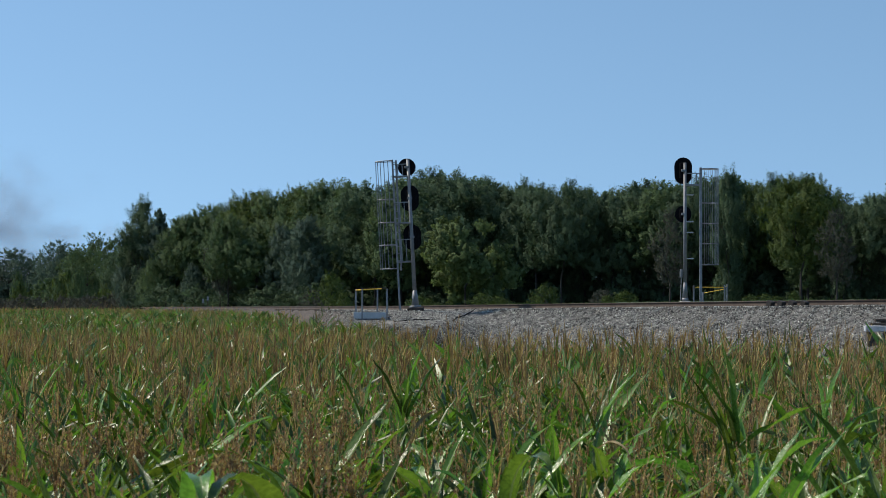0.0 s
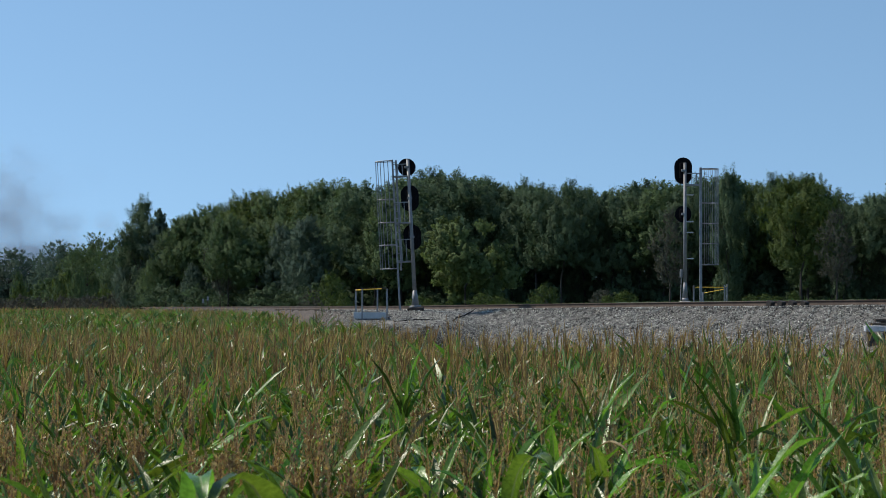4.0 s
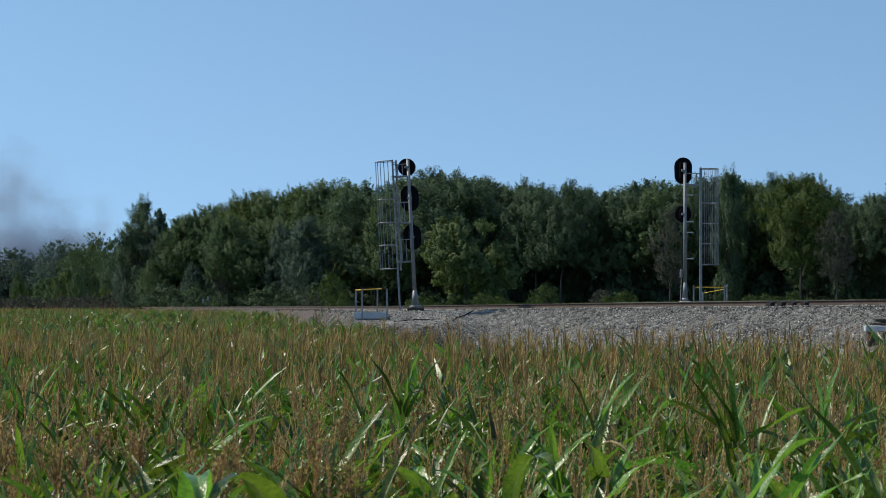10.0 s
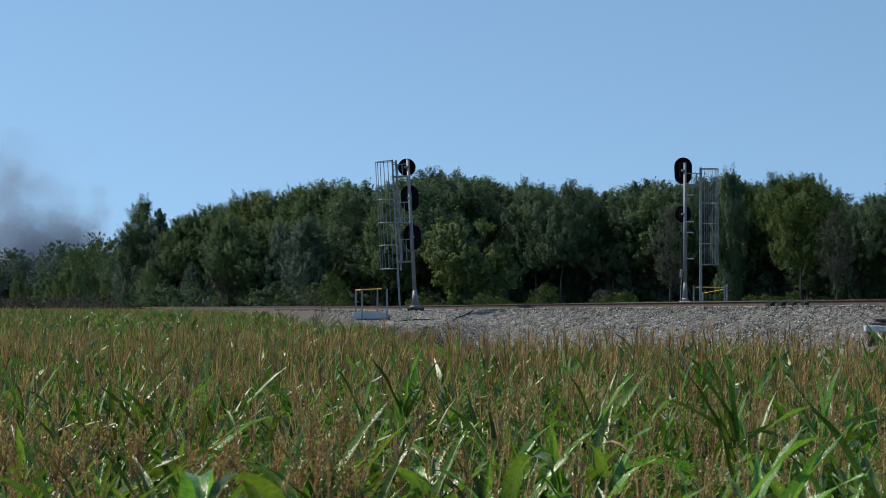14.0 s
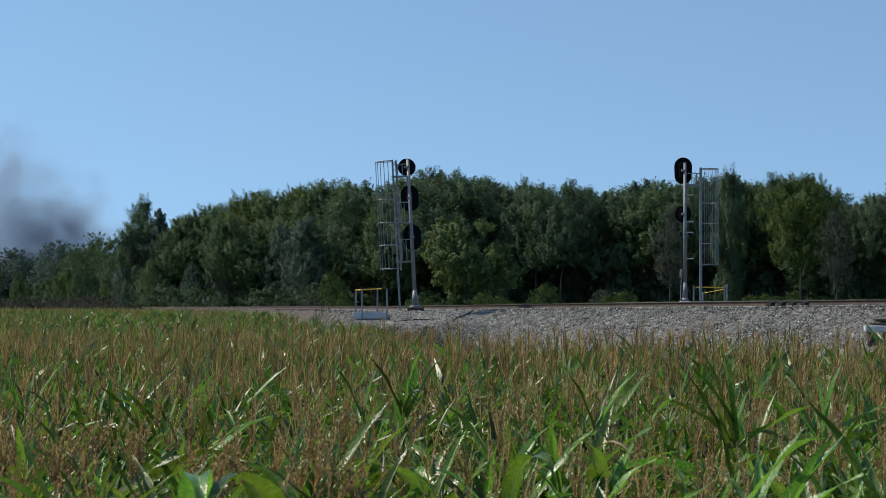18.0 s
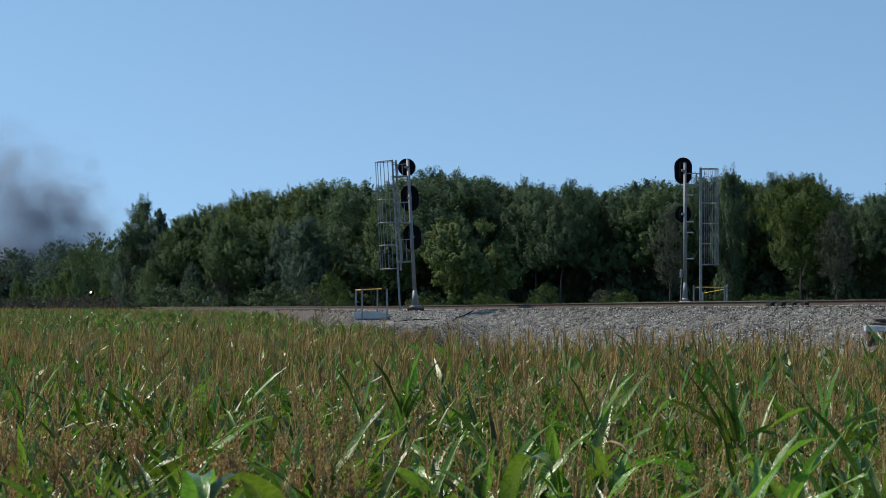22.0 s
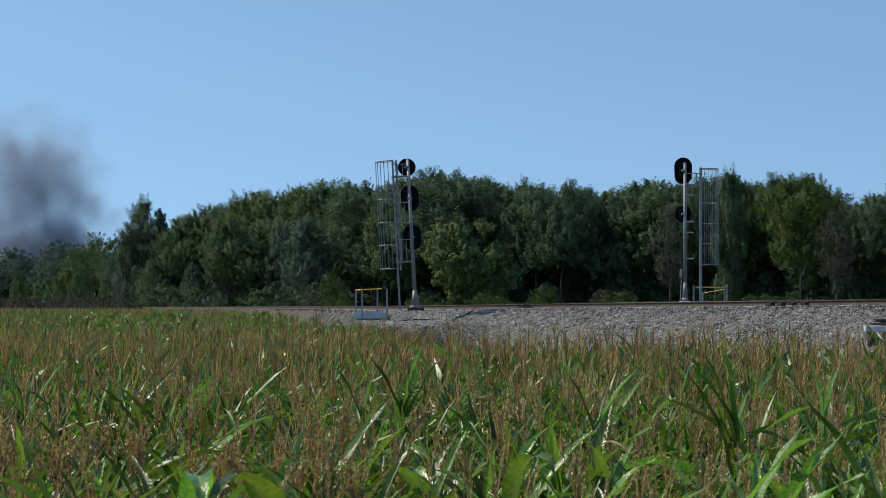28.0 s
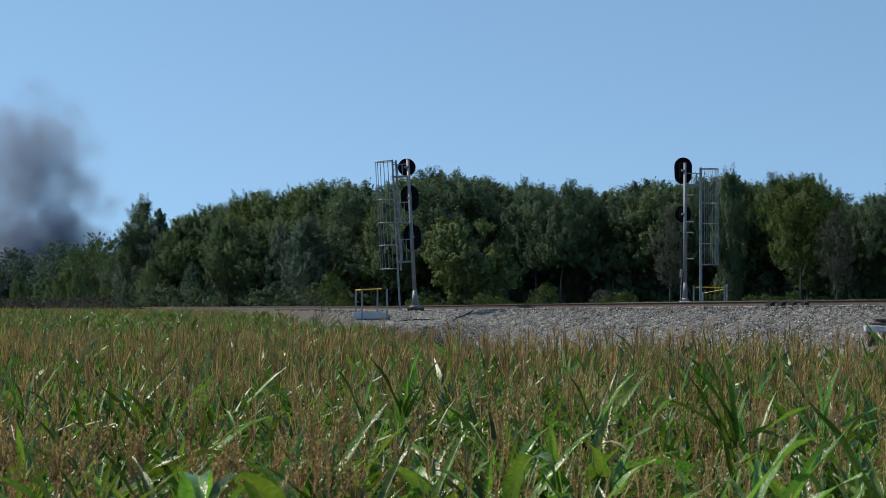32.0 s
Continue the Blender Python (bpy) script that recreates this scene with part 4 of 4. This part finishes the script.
def signal(x, y, height, hand, heads, lean, gates, cage, steps, foot, label):
    """A mast with heads that face away, a ladder in a cage on the side 'hand', and gates at the heads."""
    z0 = land1(x, y)
    ob = tagged(empty("railway_signal", x, y, z0, 0, (0, lean)), label, "railway signal", "signals beside the track")
    bm = box(-0.36 * foot, 0.36 * foot, -0.36, 0.36, -0.35, 0.12 * foot, bevel=0.03)
    part("footing", bm, M_tie if hand < 0 else M_conc, ob, "dark weathered footing" if hand < 0 else "grey concrete footing")
    bm = rod((0, 0, 0.12 * foot), (0, 0, 0.20), 0.26 * foot, 0.24 * foot, 14)
    add_rod(bm, (0, 0, 0.20), (0, 0, 0.85), 0.165 if hand < 0 else 0.12, 0.085 if hand < 0 else 0.075, 14)
    part("base_casting", bm, M_mast, ob, "flared metal base casting", True)
    part("mast", rod((0, 0, 0.6), (0, 0, height), 0.085 if hand < 0 else 0.075, 0.07 if hand < 0 else 0.065, 14), M_mast, ob, "tall tubular metal mast", True)
    part("mast_cap", rod((0, 0, height), (0, 0, height + 0.03), 0.078, 0.05, 14), M_steel, ob)
    for i, (hx, hz, w, h, lamps) in enumerate(heads):
        hd = part("signal_head", oval(w, h, 0.03), M_black, ob, "matt black backboard seen from behind", m=pose(hx, 0.12, hz))
        part("lamp_housing", box(-0.16, 0.16, -0.10, 0.0, -h * 0.30, h * 0.30, bevel=0.03), M_black, hd)
        for k in range(lamps):
            lz = (k - (lamps - 1) / 2) * 0.27
            part("hood", rod((0, 0.03, lz), (0, 0.28, lz - 0.02), 0.12, 0.115, 12), M_black, hd)
        part("bracket", box(-0.10, 0.10, -0.19, -0.09, -0.05, 0.05, bevel=0.01), M_steel, hd)
    lx = hand * 0.66
    lad = empty("ladder", 0, 0, 0)
    lad.parent = ob
    skew, rail_w = (0.07, 0.04) if hand < 0 else (0.02, 0.052)
    for yy, foot_z in ((-0.2, 0.05), (0.2, cage[0] - 0.1 if hand < 0 else 0.05)):
        xx = lx + skew * (1 if yy > 0 else -1) + (skew if hand < 0 else 0)
        part("ladder_rail", box(xx - rail_w, xx + rail_w, yy - 0.02, yy + 0.02, foot_z, cage[1] + 0.05, bevel=0.006), M_steel, lad)
    k = 6 if hand < 0 else 0
    while 0.35 + k * 0.3 < cage[1]:
        part("rung", rod((lx + (0 if hand < 0 else -skew), -0.2, 0.35 + k * 0.3), (lx + skew * (2 if hand < 0 else 1), 0.2, 0.35 + k * 0.3), 0.012, None, 6), M_steel, lad)
        k += 1
    cg = empty("safety_cage", 0, 0, 0)
    cg.parent = ob

    def ring(z, r):
        return [(lx + hand * (0.02 + r * math.sin(math.pi * i / 12) * 1.95), -r * math.cos(math.pi * i / 12), z) for i in range(13)]
    hoops = [cage[0] + (cage[1] - cage[0]) * t for t in (0, 0.22, 0.43, 0.645, 1.0)]
    for i, z in enumerate(hoops):
        part("hoop", add_path(bmesh.new(), ring(z, 0.37), 0.022 if i in (0, 4) else 0.016), M_steel, cg)
    for i in (1, 2, 3, 4, 6, 7, 8, 9, 10, 11):
        a, b = ring(cage[0], 0.37)[i], ring(cage[1], 0.37)[i]
        part("cage_bar", box(a[0] - 0.007, a[0] + 0.007, a[1] - 0.007, a[1] + 0.007, cage[0], cage[1]), M_steel, cg)
    for z0g, z1g in gates:
        gt = empty("gate", 0, 0, 0)
        gt.parent = ob
        bm = bmesh.new()
        part("gate_frame", add_box(add_box(add_box(add_box(bm, hand * 0.66, hand * 0.08, -0.235, -0.205, z1g - 0.02, z1g + 0.02), hand * 0.66, hand * 0.08, -0.235, -0.205, z0g - 0.02, z0g + 0.02),
                                           hand * 0.47, hand * 0.43, -0.238, -0.202, z0g, z1g), hand * 0.27, hand * 0.24, -0.238, -0.202, z0g, z1g), M_steel, gt)
        part("gate_step", box(min(hand * 0.66, hand * 0.05), max(hand * 0.66, hand * 0.05), -0.2, 0.1, z0g - 0.05, z0g - 0.021), M_steel, gt)
    for z in steps:
        part("step", box(min(hand * 0.06, hand * 0.34), max(hand * 0.06, hand * 0.34), -0.16, 0.10, z - 0.022, z + 0.022, bevel=0.005), M_whitep, ob, "pale metal step")
    if hand < 0:
        return ob
    part("junction_box", box(-hand * 0.16 - 0.05, -hand * 0.16 + 0.05, -0.08, 0.08, 1.05, 1.40, bevel=0.01), M_mast, ob)
    add = bmesh.new()
    add_path(add, [(-hand * 0.15, 0, 1.05), (-hand * 0.17, 0, 0.6), (-hand * 0.19, 0, 0.1)], 0.02)
    part("conduit", add, M_steel, ob)
    return ob


SX, SY = -1.17, 82.0
RX, RY = 10.15, 80.5
signal(SX, SY, 6.45, -1, [(-0.06, 6.13, 0.76, 0.68, 1), (0.0, 4.80, 0.78, 1.13, 3), (0.02, 3.12, 0.76, 1.1, 3)], -3.0,
       [(5.75, 6.25), (3.75, 4.62), (2.10, 3.03)], (1.82, 6.42), (), 1.0, "tall leaning metal signal mast with three black heads and caged ladder")
signal(RX, RY, 5.85, 1, [(-0.06, 5.55, 0.75, 1.13, 3), (-0.06, 3.72, 0.70, 0.70, 1)], 0.2,
       [(4.95, 5.42)], (1.60, 5.62), (4.52, 3.40, 2.95, 1.85), 0.55, "metal signal mast with two black heads and caged ladder")


# ---- service platforms with yellow rails ----
def platform():
    x, y = -2.95, 79.0
    ob = tagged(empty("service_platform", x, y, land1(x, y) - 0.09, -4), "small galvanised service platform with yellow handrail on pale gravel", "platform")
    w, d, h = 1.42, 1.2, 1.32
    for px, py in ((-w / 2, d / 2), (-w / 2 + 0.40, -d / 2), (w / 2, -d / 2), (w / 2 - 0.52, d / 2)):
        part("post", box(px - 0.032, px + 0.032, py - 0.032, py + 0.032, -0.2, h, bevel=0.006), M_steel, ob)
    part("deck", box(-w / 2, w / 2, -d / 2, d / 2, 0.16, 0.21), M_steel, ob, "steel grating deck")
    part("panel", box(-w / 2 + 0.06, w / 2 - 0.05, -d / 2 - 0.03, -d / 2 - 0.005 + 0.02, 0.10, 0.36, bevel=0.006), M_whitep, ob, "pale grey kick panel")
    part("sill", box(-w / 2 + 0.06, w / 2 + 0.05, -d / 2 - 0.05, -d / 2 + 0.04, -0.02, 0.06, bevel=0.006), M_steel, ob)
    part("handrail", add_path(bmesh.new(), [(-w / 2, d / 2, h - 0.04), (-w / 2 + 0.40, -d / 2, h - 0.04), (w / 2 - 0.22, -d / 2, h)], 0.026), M_yellow, ob, "yellow painted handrail")
    part("top_bar", add_path(bmesh.new(), [(-w / 2, d / 2, h + 0.03), (w / 2 - 0.52, d / 2, h + 0.03), (w / 2, -d / 2, h + 0.03)], 0.028), M_black, ob, "dark top bar")


def side_rail():
    x, y = 11.05, 80.9
    ob = tagged(empty("guard_rail", x, y, land1(x, y), 0), "low guard rail with yellow bars behind the track", "guard rail")
    for px, h, py in ((-0.48, 0.68, 0), (-0.02, 0.42, 0.5), (0.82, 0.70, 0), (1.02, 0.74, 0.7)):
        part("post", box(px - 0.03, px + 0.03, py - 0.03, py + 0.03, -0.2, h, bevel=0.005), M_steel, ob)
    part("bar", rod((-0.42, 0, 0.60), (0.78, 0, 0.60), 0.021), M_yellow, ob, "yellow bar")
    part("bar", rod((0.0, 0.5, 0.36), (0.80, 0.05, 0.52), 0.018), M_yellow, ob, "slanting yellow bar")
    part("bar", rod((0.82, 0, 0.62), (1.02, 0.7, 0.66), 0.018), M_yellow, ob)


platform()
side_rail()


# ---- small things by the line ----
def on_bank(bearing, off):
    """A place on the bank: the line where it crosses a bearing, then that far towards the field."""
    q = track + side * off
    i = int(np.argmin(np.abs(q[:, 0] / q[:, 1] - bearing) + (q[:, 1] > 130) * 9 + (q[:, 1] < 30) * 9))
    i = min(max(i, 1), len(q) - 2)
    w = np.linspace(-1, 1, 101)[:, None]
    fine = np.where(w < 0, q[i] + (q[i] - q[i - 1]) * w, q[i] + (q[i + 1] - q[i]) * w)
    p = fine[int(np.argmin(np.abs(fine[:, 0] / fine[:, 1] - bearing)))]
    return float(p[0]), float(p[1]), land1(p[0], p[1]), math.degrees(math.atan2(tan[i, 1], tan[i, 0]))


for _b, _lean in ((0.1711, 22), (0.1767, 18), (0.1827, 26), (0.1888, 20)):
    _x, _y, _z, _a = on_bank(_b, 1.5)
    _top = EYE + 0.0034 * _y
    _blk = box(-0.11, 0.11, -0.12, 0.12, _z - _top - 0.03, 0.0, bevel=0.015)
    tagged(part("timber_block", _blk, M_tar, None, m=pose(_x, _y, _top, 0, _lean, _a)), "dark tarred timber block leaning beside the rail", "timber block", "timber blocks beside the rail")

_st = tagged(empty("concrete_trough", 13.9, 62.3, land1(13.9, 62.3) + 0.14, -8), "pale concrete trough stack with a rusty plank on top", "concrete trough")
part("slab", box(-0.22, 1.9, -0.35, 0.35, 0.24, 0.43, bevel=0.02), M_pale, _st, "pale grey slab")
# feet coloured as dark timber: shade of the open slots put into them
for _k in range(4):
    part("foot", box(-0.15 + _k * 0.55, 0.02 + _k * 0.55, -0.3, 0.3, -0.25, 0.24, bevel=0.015), M_tie, _st)
part("plank", box(-0.06, 1.9, -0.30, 0.25, 0.45, 0.52, bevel=0.015), M_tie, _st, "dark weathered plank")
part("plank", box(0.10, 1.9, -0.26, 0.22, 0.56, 0.65, bevel=0.015), M_tie, _st, "dark weathered plank")
part("packer", box(0.3, 1.7, -0.2, 0.2, 0.43, 0.56), M_tie, _st)

_pts = [on_bank(0.0171 - 0.0020 * k, 1.35 + 0.62 * k + 0.12 * math.sin(k * 2.3)) for k in range(7)]
tagged(part("cable", add_path(bmesh.new(), [(p[0], p[1], p[2] + 0.05) for p in _pts], 0.026), M_cable), "black cable lying down the ballast bank", "cable")
_pts = [on_bank(-0.0015 - 0.004 * k, 5.2 + 0.35 * k) for k in range(7)]
tagged(part("cable", add_path(bmesh.new(), [(p[0], p[1], p[2] + 0.03) for p in _pts], 0.025), M_cable), "dark cable across the pale gravel pad", "cable")
for _b, _d, _h in ((-0.1225, 235, 1.5), (-0.1250, 240, 1.2)):
    _mp = tagged(empty("marker_post", _b * _d, _d, land1(_b * _d, _d)), "thin grey marker post beside the line", "marker post", "marker posts")
    part("post", box(-0.05, 0.05, -0.05, 0.05, -0.2, _h, bevel=0.006), M_tie, _mp)
    part("plate", box(-0.12, 0.12, -0.07, -0.05, _h - 0.5, _h), M_steel, _mp)


# ---- the steam locomotive beyond the trees ----
def locomotive():
    ob = tagged(empty("steam_locomotive", 0, 0, 0), "black steam locomotive with a burning headlight on the far curve", "locomotive")
    part("boiler", rod((0, 0.6, 2.35), (0, 9.2, 2.35), 0.92, 1.0, 24), M_iron, ob, smooth=False)
    part("smokebox_door", rod((0, 0.45, 2.35), (0, 0.62, 2.35), 0.62, 0.80, 24), M_iron, ob)
    part("chimney", add_rod(rod((0, 1.6, 3.2), (0, 1.6, 3.95), 0.30, 0.34, 16), (0, 1.6, 3.95), (0, 1.6, 4.05), 0.40, 0.40, 16), M_iron, ob)
    part("dome", add_rod(rod((0, 4.4, 3.2), (0, 4.4, 3.75), 0.44, 0.40, 16), (0, 4.4, 3.75), (0, 4.4, 3.95), 0.40, 0.16, 16), M_iron, ob)
    hl = part("headlight", rod((0, 0.30, 3.66), (0, 0.75, 3.66), 0.28, 0.22, 16), M_iron, ob)
    part("lens", rod((0, 0.27, 3.66), (0, 0.31, 3.66), 0.20, 0.20, 16), M_lamp, hl, "burning orange-white lens")
    part("cab", add_box(box(-1.45, 1.45, 9.0, 11.2, 1.4, 3.75, bevel=0.06), -1.55, 1.55, 8.8, 11.5, 3.75, 3.95, bevel=0.08), M_iron, ob)
    part("running_board", box(-1.42, 1.42, 0.5, 9.0, 1.45, 1.55), M_iron, ob)
    part("frame", box(-0.55, 0.55, 0.2, 11.2, 0.75, 1.45), M_iron, ob)
    part("buffer_beam", box(-1.4, 1.4, 0.0, 0.2, 0.85, 1.30, bevel=0.02), M_iron, ob)
    bm = bmesh.new()
    for k in range(9):
        add_rod(bm, (-1.2 + k * 0.3, 0.05, 0.85), (-0.7 + k * 0.175, -0.75, 0.18), 0.04, None, 5)
    part("pilot", bm, M_iron, ob)
    for y, r in ((1.4, 0.42), (2.6, 0.42), (4.3, 0.80), (6.05, 0.80), (7.8, 0.80), (9.6, 0.5)):
        for s in (-1, 1):
            w = part("wheel", rod((s * 0.70, y, r), (s * 0.84, y, r), r, r, 24), M_iron, ob)
            part("tyre", rod((s * 0.68, y, r), (s * 0.71, y, r), r + 0.025, r + 0.025, 24), M_head, w)
    part("tender", box(-1.45, 1.45, 11.8, 18.4, 1.1, 3.2, bevel=0.08), M_iron, ob)
    part("coal", add_box(box(-1.2, 1.2, 12.2, 15.5, 3.2, 3.55, bevel=0.15), -0.9, 0.9, 12.5, 15.0, 3.5, 3.8, bevel=0.15), M_tie, ob, "heap of coal")
    for y in (12.6, 14.2, 16.0, 17.6):
        for s in (-1, 1):
            part("wheel", rod((s * 0.70, y, 0.45), (s * 0.84, y, 0.45), 0.45, 0.45, 20), M_iron, ob)
    return ob


engine = locomotive()


# ---- smoke in drifting puffs ----
def puff_mesh(seed, radius, flecks, size):
    """A cloud of fine soot flecks, denser in its billows, thinning out to nothing."""
    g = np.random.default_rng(seed)
    k = 9
    c = g.normal(0, 1, (k, 3)) * np.array((0.46, 0.42, 0.56)) * radius
    s = g.uniform(0.16, 0.42, k) * radius
    i = g.choice(k, flecks, p=s ** 2 / (s ** 2).sum())
    ball = g.normal(0, 1, (flecks, 3))
    ball /= np.linalg.norm(ball, axis=1)[:, None]
    ball *= (g.random(flecks) ** 0.45 * 1.45)[:, None]
    pos = c[i] + np.where(g.random(flecks)[:, None] < 0.6, ball, g.normal(0, 0.85, (flecks, 3))) * s[i][:, None]
    tri = np.array([(-0.6, -0.4, 0), (0.6, -0.4, 0.1), (0, 0.7, 0)])
    d = g.normal(0, 1, (flecks, 3, 3))
    q, _ = np.linalg.qr(d)
    v, f = scatter(tri, np.array([(0, 1, 2)]), q * (size * g.uniform(0.6, 1.4, flecks))[:, None, None], pos)
    return mesh_np("smoke_puff", v, f, M_smoke)


PUFFS = {k: puff_mesh(50 + i, r, n, 0.034) for i, (k, r, n) in enumerate((("thick", 8.8, 190000), ("mid", 10.6, 128000), ("thin", 9.5, 66000), ("veil", 16.0, 60000)))}


def engine_place(t):
    """Along the line: 6.3 m/s, past its place at 32 s."""
    a = np.interp(424.0, track[::-1, 1], arc[::-1]) - 6.3 * (32.0 - t)
    return float(np.interp(a, arc, track[:, 0])), float(np.interp(a, arc, track[:, 1])), a


def motions():
    rows = []
    for t in np.arange(0, 32.01, 2.0):
        x, y, a = engine_place(t)
        tx, ty = np.interp(a, arc, tan[:, 0]), np.interp(a, arc, tan[:, 1])
        rows.append((float(t), pose(x, y, float(head_level(x)), 0, 0, math.degrees(math.atan2(ty, tx)) + 90)))
    walk(engine, rows)

    r = random.Random(9)
    # puffs: they leave the chimney below the tree tops and rise as a broad column under the plume's head
    old = [(-34.0 + 1.6 * k, True) for k in range(19)]
    for k, (te, early) in enumerate(old + [(0.0, False)] * 100):
        level = (k * 0.6180 + 0.1) % 1.0
        level = level ** 1.65
        kind = r.choice(["thin", "thin", "veil"]) if early else r.choice(["thick", "thick", "mid"] if level < 0.45 else ["mid", "thin", "thin"])
        ob = tagged(new("smoke_puff", PUFFS[kind]), "drifting puff of dark grey coal smoke above the far trees", "smoke", "smoke of the locomotive")
        spread, yy = -1.35 + 2.35 * ((k * 0.7549 + r.uniform(-0.04, 0.04)) % 1.0), 596 + r.uniform(-8, 10)
        spin, yaw = r.uniform(-2.0, 2.0), r.uniform(0, 360)
        rows = []
        for t in np.arange(0.0, 32.1, 2.0):
            age = max(0.0, t - te)
            if early:
                z = 3.0 + 1.15 * age * (1 - 0.006 * age)
                x = -134.5 + 14 * spread - 0.10 * age
            else:
                head = float(np.interp(t, [0, 8, 12, 17, 21, 23, 28, 32], [12, 21, 25, 31, 36, 41, 52, 60]))
                z = 7.0 + level * (head - 7.0)
                up = (z - 7.0) / 50
                x = -120.5 - 3 * up + spread * (16.5 - 9.0 * up) - 0.06 * t
            rows.append((float(t), pose(x, yy, z, 0, 0, yaw + spin * t)))
        walk(ob, rows)

    for ob, m, ph, amp in corn_near:
        rows = []
        for k in range(21):
            t = k * 1.6
            gust = 0.6 + 0.4 * math.sin(t * 0.37 + m.translation.x * 0.5)
            ax = amp * gust * 0.14 * math.sin(t * 2.3 + ph)
            ay = amp * gust * 0.20 * math.sin(t * 1.7 + ph * 1.7 + 1.0)
            rows.append((t, Matrix.Translation(m.translation) @ pose(0, 0, 0, ax, ay, 0) @ m.to_3x3().to_4x4()))
        walk(ob, rows)

    for b, (wing_l, wing_r), spots, v0, v1, beats in birds:
        first, last = spots[0], spots[-1]
        rows = [(0.0, Vector(first[1]) + Vector(v0) * (0.0 - first[0]))] + [(t, Vector(p)) for t, p in spots] + [(32.0, Vector(last[1]) + Vector(v1) * (32.0 - last[0]))]
        walk(b, [(t, Matrix.Translation(p) @ pose(0, 0, 0, *turn)) for (t, p), turn in zip(rows, [beats[0][1:4]] + [q[1:4] for q in beats] + [beats[-1][1:4]])])
        times = [0.0] + [q[0] for q in beats] + [32.0]
        flaps = [beats[0][4]] + [q[4] for q in beats] + [beats[-1][4]]
        walk(wing_l, [(t, pose(0, 0.012, 0.01, a, 0, 0)) for t, a in zip(times, flaps)])
        walk(wing_r, [(t, pose(0, -0.012, 0.01, -a, 0, 0)) for t, a in zip(times, flaps)])


# ---- birds ----
def wing_mesh(s):
    """A wing out along s*y, with a rounded arm, fingers at the trailing edge, and some thickness."""
    bm = bmesh.new()
    lead = [(0.026, 0.0), (0.034, 0.035), (0.026, 0.075), (0.004, 0.115), (-0.018, 0.134)]
    trail = [(-0.026, 0.0), (-0.026, 0.03), (-0.026, 0.06), (-0.030, 0.09), (-0.030, 0.120)]
    top = [[bm.verts.new((x, s * y, 0.004 * (1 - k / 5))) for x, y in (lead[k], ((lead[k][0] + trail[k][0]) / 2, (lead[k][1] + trail[k][1]) / 2), trail[k])] for k in range(5)]
    for k in range(5):
        top[k][1].co.z += 0.006 * (1 - k / 5)
    for a, b in zip(top, top[1:]):
        for j in range(2):
            bm.faces.new((a[j], a[j + 1], b[j + 1], b[j]))
    g = bmesh.ops.extrude_face_region(bm, geom=list(bm.faces))
    for v in g["geom"]:
        if isinstance(v, bmesh.types.BMVert):
            v.co.z -= 0.003
    bmesh.ops.recalc_face_normals(bm, faces=bm.faces)
    return bm


def bird():
    ob = tagged(empty("bird", 0, 0, 0), "small tan and brown sparrow in fast flight", "bird", "birds crossing the field")
    bm = bmesh.new()
    bmesh.ops.create_uvsphere(bm, u_segments=14, v_segments=10, radius=1.0)
    for v in bm.verts:
        t = v.co.x
        k = 1.0 - 0.45 * max(0, -t) ** 1.5
        v.co = Vector((v.co.x * 0.062, v.co.y * 0.024 * k, v.co.z * 0.025 * k))
    part("body", bm, M_plume, ob, "buff underside", True)
    bm = bmesh.new()
    bmesh.ops.create_uvsphere(bm, u_segments=12, v_segments=8, radius=0.019)
    part("head", bm, M_plume_dark, ob, "brown head", True, pose(0.060, 0, 0.008))
    part("beak", rod((0.076, 0, 0.006), (0.091, 0, 0.003), 0.005, 0.0008, 6), M_black, ob)
    tail = bmesh.new()
    for s in (-1, 0, 1):
        add_box(tail, -0.112 + 0.004 * abs(s), -0.045, s * 0.010 - 0.007, s * 0.010 + 0.007, -0.002, 0.001)
    part("tail", tail, M_plume_dark, ob, "short notched tail")
    wl = part("wing", wing_mesh(1), M_plume, ob, "mottled tan wing")
    wr = part("wing", wing_mesh(-1), M_plume, ob, "mottled tan wing")
    return ob, (wl, wr)


birds = []
birds.append((*bird(),
              [(8.6, (2.41, 7.4, 2.828)), (8.7, (1.04, 7.3, 3.011)), (8.8, (-0.396, 7.2, 3.238)), (8.9, (-1.691, 7.1, 3.316)), (9.0, (-2.935, 7.0, 3.355))],
              (-13.5, -1.0, 0.2), (-12.6, -1.0, 0.4),
              [(8.6, 0, 5, 185, 20), (8.7, -12, 8, 175, -25), (8.8, -6, 8, 178, 4), (8.9, -6, 0, 180, 10), (9.0, -10, 0, 180, 30)]))
birds.append((*bird(),
              [(8.7, (2.471, 7.8, 2.907)), (8.8, (1.292, 7.7, 2.961)), (8.9, (0.150, 7.6, 3.045)), (9.0, (-0.922, 7.6, 3.163)), (9.1, (-2.023, 7.6, 3.282))],
              (-11.8, -1.0, 0.2), (-10.9, 0.0, 0.6),
              [(8.7, -10, 5, 170, -30), (8.8, -6, -6, 172, 4), (8.9, -24, 6, 132, -10), (9.0, -38, 6, 124, 4), (9.1, -30, 4, 130, 25)]))

motions()
